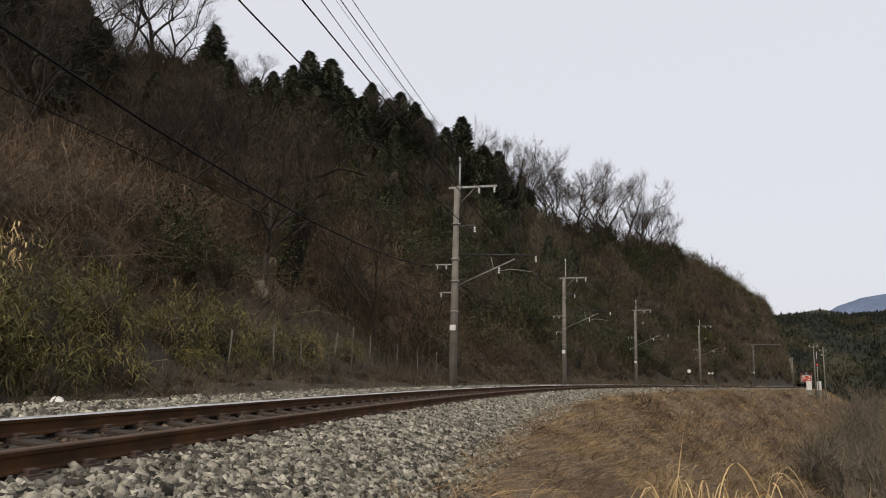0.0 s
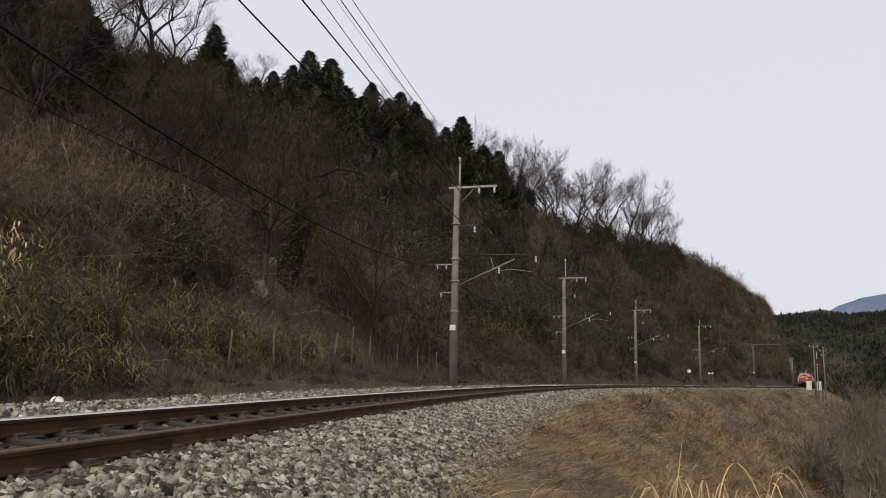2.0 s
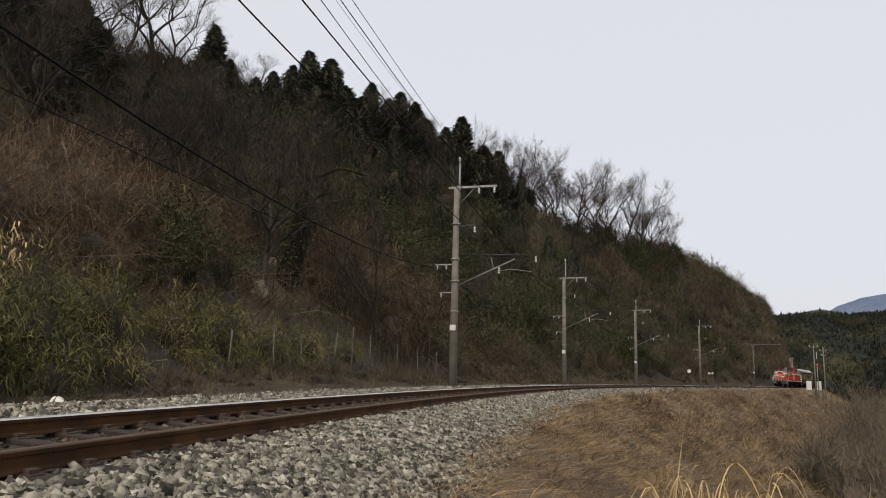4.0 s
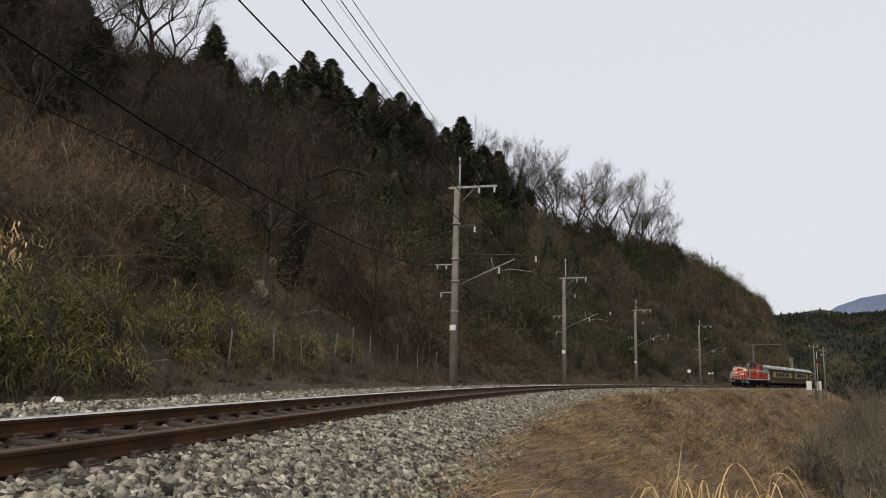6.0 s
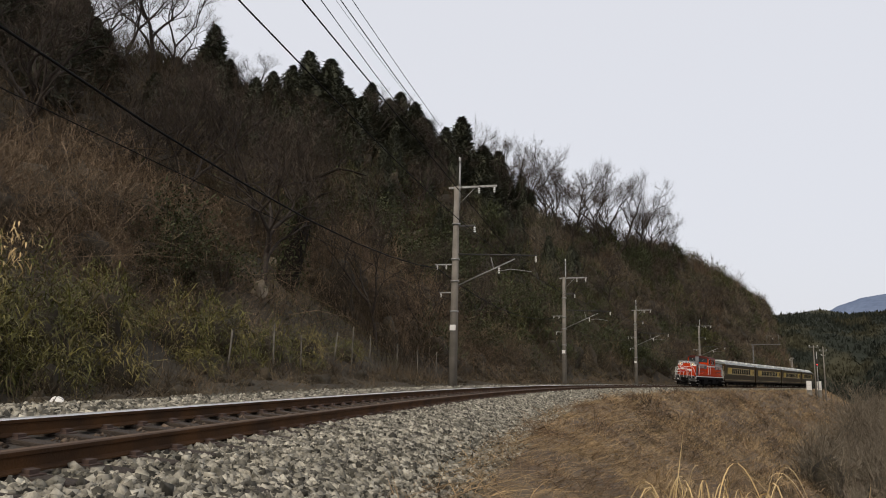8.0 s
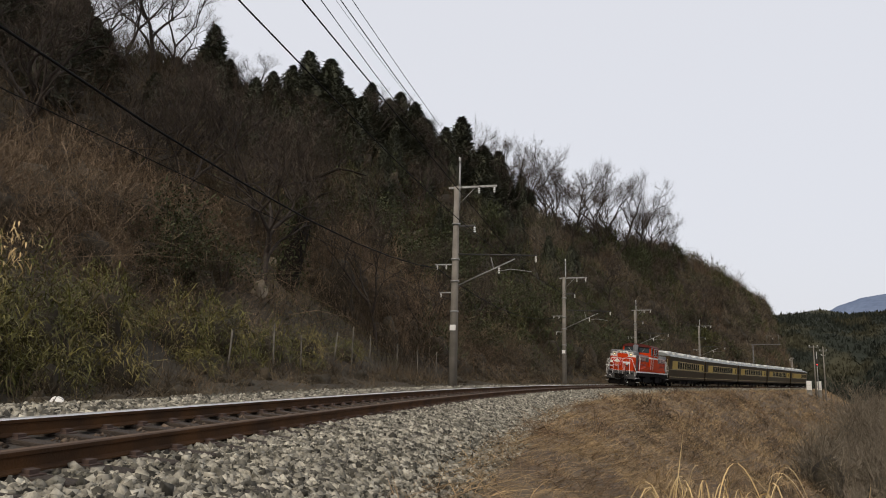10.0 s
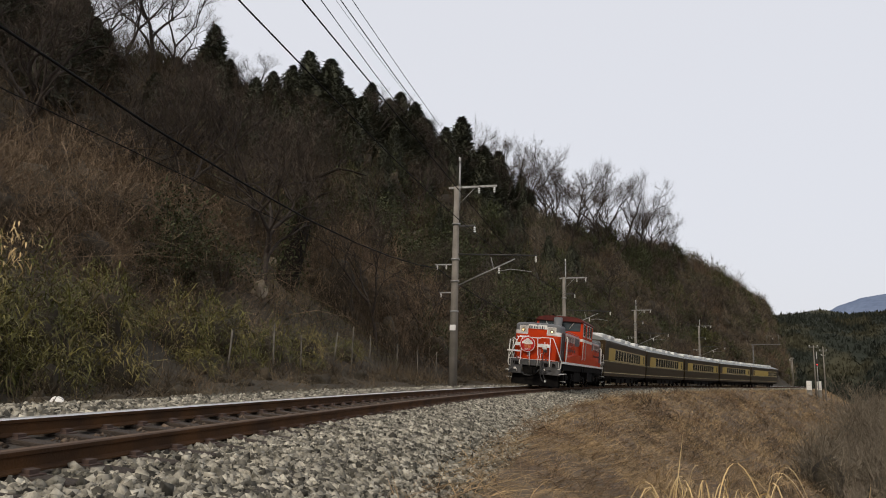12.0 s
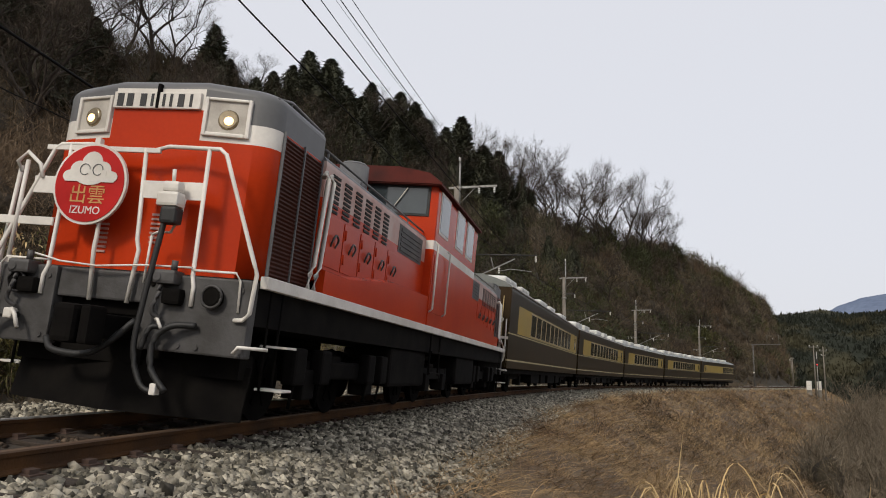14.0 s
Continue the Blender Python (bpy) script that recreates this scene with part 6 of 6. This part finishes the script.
def pole(s, v, top, mast, plate=True, arm=2.0, bracket=True):
    """Concrete overhead-line pole with arms; its own x points to the track."""
    base = on_ground(s, v).z - 0.25
    zero = float(np.interp(s, LINE_S, LINE_Z))
    root = new("catenary_pole")
    root.matrix_basis = along(s, v, zero)
    tagged(root, "grey concrete overhead-line pole with steel arms and insulators", "utility pole", "poles along the line")
    b = base - zero
    bm = bmesh.new()
    tube(bm, [(0, 0, b), (0, 0, top * 0.5), (0, 0, top)], 0.21, 14, taper=0.13)
    part("shaft", bm, M["concrete"], root, smooth=False)
    for z in (top * 0.8, top * 0.62, top * 0.51, top * 0.36):
        part("band", tube(bmesh.new(), [(0, 0, z), (0, 0, z + 0.07)], 0.215, 14), M["steel"], root)
    bm = bmesh.new()
    tube(bm, [(0.14, 0, top - 1.2), (0.14, 0, mast)], 0.05, 8)
    part("top_mast", bm, M["steel"], root)
    bm = bmesh.new()
    box(bm, -0.4, arm, -0.05, 0.05, top - 0.12, top - 0.02, 0.008)
    tube(bm, [(0.1, 0.06, top - 0.9), (0.9, 0.06, top - 0.1)], 0.02, 5)
    upper = part("cross_arm", bm, M["steel"], root)
    for x in (1.12, 1.88):
        bm = bmesh.new()
        insulator(bm, x, 0, top - 0.16)
        part("insulator", bm, M["porcelain"], upper)
    bm = bmesh.new()
    insulator(bm, 0.14, -0.12, mast - 0.05, 2, 0.05)
    part("insulator", bm, M["porcelain"], root)
    bm = bmesh.new()
    box(bm, -0.1, 0.95, -0.04, 0.04, 7.62, 7.70, 0.008)
    low = part("feeder_arm", bm, M["dark_steel"], root)
    bm = bmesh.new()
    insulator(bm, 0.93, 0, 7.56)
    part("insulator", bm, M["porcelain"], low)
    if bracket:
        bm = bmesh.new()
        tube(bm, [(0.15, 0, 6.28), (3.95, 0, 6.12)], 0.035, 7)
        part("top_tube", bm, M["dark_steel"], root)
        bm = bmesh.new()
        tube(bm, [(0.2, 0, 4.78), (2.9, 0, 5.98)], 0.032, 7)
        tube(bm, [(1.9, 0, 5.5), (1.75, 0, 6.1)], 0.02, 5)
        part("cantilever", bm, M["steel"], root)
        bm = bmesh.new()
        tube(bm, [(2.2, 0, 5.42), (2.7, 0, 5.5), (3.1, 0, 5.45), (3.7, 0, 5.36)], 0.02, 6)
        part("steady_arm", bm, M["steel"], root)
        for x, z in ((3.9, 6.06), (2.15, 5.55)):
            bm = bmesh.new()
            insulator(bm, x, 0, z, 3, 0.06)
            part("insulator", bm, M["porcelain"], root)
    for z, reach in ((5.78, 1.0), (4.42, 0.75)):
        bm = bmesh.new()
        box(bm, -reach, 0, -0.03, 0.03, z - 0.03, z + 0.03, 0.005)
        side = part("side_arm", bm, M["steel"], root)
        for x in ((-0.9, -0.45) if reach > 0.9 else (-0.68,)):
            bm = bmesh.new()
            insulator(bm, x, 0, z - 0.06, 2, 0.05)
            part("insulator", bm, M["porcelain"], side)
    if plate:
        bm = bmesh.new()
        box(bm, -0.14, 0.14, -0.235, -0.215, 2.6, 2.86, 0.004)
        part("plate", bm, M["white"], root, "small white plate")
    return root


pole(28.5, -3.0, 9.65, 11.1)
pole(57.5, -3.0, 9.1, 10.7)
pole(87.5, -3.0, 9.1, 10.3)
pole(121.5, -3.0, 9.6, 10.6, False)


def wires():
    stands = (-31.5, -1.5, 28.5, 57.5, 87.5, 121.5, 157.5)
    for v, z, r, sag, name, label in ((-1.6, 9.3, 0.013, 0.35, "feeder_wire", "thin black feeder wire"), (-1.3, 9.25, 0.009, 0.35, "feeder_wire", "thin black feeder wire"), (-2.07, 7.3, 0.018, 0.3, "feeder_wire", "thin black feeder wire"),
                                      (-2.86, 10.95, 0.006, 0.4, "ground_wire", "thin ground wire"), (0.4, 6.0, 0.007, 0.4, "messenger_wire", "black messenger wire"), (0.45, 5.4, 0.012, 0.02, "contact_wire", "black contact wire over the track"),
                                      (-3.9, 5.6, 0.024, 0.88, "signal_cable", "black sagging cable"), (-3.68, 4.25, 0.010, 0.05, "signal_cable", "black sagging cable")):
        bm = bmesh.new()
        pts = []
        for a, b in zip(stands, stands[1:]):
            p, q = spot(a, v, z), spot(b, v, z)
            for k in range(8):
                t = k / 8
                w = p.lerp(q, t)
                w.z -= sag * 4 * t * (1 - t)
                pts.append(w)
        pts.append(q)
        tube(bm, pts, r, 5)
        tagged(part(name, bm, M["wire"]), label + " strung between the poles", "wire", "overhead wires")


wires()


def portal():
    root = new("portal_mast")
    root.matrix_basis = along(157.5, -2.8, float(np.interp(157.5, LINE_S, LINE_Z)))
    tagged(root, "grey portal mast reaching over the track", "utility pole", "poles along the line")
    bm = tube(bmesh.new(), [(0, 0, -0.6), (0, 0, 8.3)], 0.15, 10, taper=0.11)
    dull = mat("dull_galvanised", (0.14, 0.135, 0.125), 0.7, 0.3, second=(0.09, 0.085, 0.08), scale=2)
    part("shaft", bm, dull, root)
    bm = box(bmesh.new(), -0.3, 5.2, -0.08, 0.08, 8.22, 8.40, 0.01)
    part("beam", bm, dull, root)
    for x in (2.7, 4.9):
        bm = tube(bmesh.new(), [(x, 0, 8.4), (x, 0, 10.2)], 0.05, 7)
        part("upright", bm, dull, root)
    bm = box(bmesh.new(), 2.6, 5.0, -0.03, 0.03, 10.1, 10.18)
    part("upper_beam", bm, dull, root)
    bm = bmesh.new()
    insulator(bm, 3.8, 0, 9.6, 3, 0.1)
    part("insulator", bm, M["porcelain"], root)
    part("plate", box(bmesh.new(), -0.14, 0.14, -0.22, -0.2, 2.6, 2.85), M["white"], root)


portal()


def wooden_pole(s, v, top, arms, base=None):
    root = new("utility_pole")
    z0 = on_ground(s, v).z - 0.3 if base is None else base
    root.matrix_basis = along(s, v, 0)
    tagged(root, "slim grey utility pole with a short cross arm", "utility pole", "far poles")
    part("shaft", tube(bmesh.new(), [(0, 0, z0), (0, 0, top)], 0.16, 9, taper=0.1), M["concrete"], root)
    for z, w in arms:
        bm = box(bmesh.new(), -w, w, -0.05, 0.05, z, z + 0.1)
        arm = part("cross_arm", bm, M["steel"], root)
        for x in (-w * 0.8, w * 0.8):
            bm = bmesh.new()
            insulator(bm, x, 0, z + 0.35, 2, 0.08)
            part("insulator", bm, M["porcelain"], arm)
    return root


wooden_pole(173.5, 5.7, 9.0, ((8.6, 1.0),))
wooden_pole(176.5, 7.1, 8.9, ((7.9, 0.8), (6.9, 0.5)))
wooden_pole(213, -3.2, 7.9, ((7.4, 0.5),))
wooden_pole(230, -3.6, 8.0, ((7.4, 0.4),))


def signal():
    root = new("railway_signal")
    root.matrix_basis = along(172.5, 6.35, 0)
    tagged(root, "black railway signal on a post showing red", "signal")
    z0 = on_ground(172.5, 6.35).z - 0.3
    part("post", tube(bmesh.new(), [(0, 0, z0), (0, 0, 7.6)], 0.09, 8), M["steel"], root)
    bm = box(bmesh.new(), -0.25, 0.25, -0.14, -0.1, 4.5, 6.1, 0.02)
    head = part("head", bm, M["dark_steel"], root)
    for k, z in enumerate((4.9, 5.3, 5.7)):
        bm = bmesh.new()
        disc(bm, 0, -0.165, z, 0.11, 0.03, 14)
        part("lens", bm, mat("lit_red_lens", (1.0, 0.03, 0.03), 0.3, emit=3.0, scale=2) if k == 0 else T["slot"], head)
        bm = bmesh.new()
        tube(bm, [(-0.14, -0.3, z + 0.1), (0, -0.3, z + 0.16), (0.14, -0.3, z + 0.1)], 0.03, 5)
        part("hood", bm, M["dark_steel"], head)


signal()


def cabinet(s, v, w, h, label):
    root = new("relay_cabinet")
    z = -0.45
    root.matrix_basis = along(s, v, z)
    tagged(root, label, "cabinet", "line-side cabinets")
    body = part("body", box(bmesh.new(), -w / 2, w / 2, -0.25, 0.25, 0.1, h, 0.02), M["white"], root)
    part("door", box(bmesh.new(), -w / 2 + 0.06, w / 2 - 0.06, -0.268, -0.25, 0.2, h - 0.1, 0.005), M["white"], body)
    part("roof", box(bmesh.new(), -w / 2 - 0.05, w / 2 + 0.05, -0.3, 0.3, h, h + 0.06, 0.01), M["white"], root)
    part("plinth", box(bmesh.new(), -w / 2, w / 2, -0.25, 0.25, -2.6, 0.1), M["concrete"], root)


cabinet(170.5, 4.9, 0.95, 1.9, "white line-side relay cabinet on a concrete plinth")
cabinet(174.5, 6.2, 0.8, 1.9, "narrow white relay cabinet beside the signal")


def marker(s, v, top, kind):
    root = new("track_marker")
    z = on_ground(s, v).z - 0.2
    root.matrix_basis = along(s, v, 0)
    tagged(root, "round white marker on a thin post" if kind else "small white board on a thin post", "sign")
    part("post", tube(bmesh.new(), [(0, 0, z), (0, 0, top + 0.2)], 0.035, 7), M["dark_steel"], root)
    bm = bmesh.new()
    if kind:
        disc(bm, 0, -0.06, top, 0.26, 0.02, 20)
    else:
        for side in (-1, 1):
            f = [bm.verts.new(p) for p in ((0, -0.06, top), (side * 0.4, -0.06, top + 0.22), (side * 0.4, -0.06, top - 0.22), (0, -0.04, top), (side * 0.4, -0.04, top + 0.22), (side * 0.4, -0.04, top - 0.22))]
            for q in ((0, 1, 2), (5, 4, 3), (0, 3, 4, 1), (1, 4, 5, 2), (2, 5, 3, 0)):
                bm.faces.new([f[i] for i in q])
    part("board", bm, M["white"], root)


marker(113.5, -2.6, 2.25, True)
marker(125.5, -2.4, 2.15, False)


def fence():
    root = new("wire_fence")
    weathered = mat("weathered_post", (0.15, 0.135, 0.11), 0.9, second=(0.07, 0.06, 0.05), scale=2, grain=20, spec=0.2)
    rusty = mat("rusty_wire", (0.10, 0.075, 0.055), 0.8, 0.3, second=(0.06, 0.045, 0.035), scale=3)
    tagged(root, "old wire fence with thin leaning grey posts", "fence")
    stands = [13.2, 16.0, 18.0, 20.6, 22.5, 24.5, 28, 31, 34, 37, 40, 43.8, 47, 51]
    tops = []
    for s in stands:
        p = on_ground(s, -5.6, -0.2)
        h = random.uniform(1.5, 2.05)
        q = p + Vector((random.gauss(0, 0.06), random.gauss(0, 0.06), h))
        part("post", tube(bmesh.new(), [p, q], 0.026, 6), weathered, root)
        tops.append((p, q))
    for (p, q), (p2, q2) in zip(tops, tops[1:]):
        for k in range(7):
            bm = bmesh.new()
            t = 0.2 + 0.12 * k
            a, b = p.lerp(q, t), p2.lerp(q2, t)
            mid = (a + b) / 2 - Vector((0, 0, random.uniform(0, 0.05)))
            part("wire", tube(bm, [a, mid, b], 0.0045, 3, caps=False), rusty, root)
        for k in range(1, 9):
            a, b = p.lerp(p2, k / 9), q.lerp(q2, k / 9)
            part("stay", tube(bmesh.new(), [a.lerp(b, 0.18), a.lerp(b, 0.93)], 0.004, 3, caps=False), rusty, root)


fence()


# distance of the train's front coupler along the track, at each time
RUN_T = (0.0, 2.0, 5.5, 6.5, 8.0, 10.5, 11.5, 12.5, 13.0, 13.5, 14.0)
RUN_S = (231.4, 198.4, 141.3, 125.0, 100.4, 57.75, 41.0, 24.5, 16.25, 8.05, 0.0)
RUN = np.polyfit(RUN_T, RUN_S, 4, w=(1, 1, 1, 1, 1, 1, 1, 2, 2, 4, 6))


def seat(start, a, b):
    """Pose of a vehicle whose front is at start and whose bogies are at a and b behind it."""
    p, q = spot(start + a), spot(start + b)
    d = (q - p).normalized()
    r = d.cross(Vector((0, 0, 1))).normalized()
    u = r.cross(d)
    lean = CANT - radians(0.7)
    r2, u2 = r * math.cos(lean) - u * math.sin(lean), u * math.cos(lean) + r * math.sin(lean)
    o = p - d * a
    return Matrix(((r2.x, d.x, u2.x, o.x), (r2.y, d.y, u2.y, o.y), (r2.z, d.z, u2.z, o.z), (0, 0, 0, 1)))


def motions():
    for thing, behind, a, b in TRAIN:
        walk(thing, [(t, seat(float(np.polyval(RUN, t)) + behind, a, b)) for t in np.arange(0, 14.01, 0.25)])
    # the wheels roll: one row a thirtieth of a second, as they turn 70 degrees in it
    for wheel, along in WHEELS:
        walk(wheel, [(k / 30, pose(0, along, 0.43) @ Matrix.Rotation(-float(np.polyval(RUN, k / 30)) / 0.43, 4, "X")) for k in range(421)])


motions()
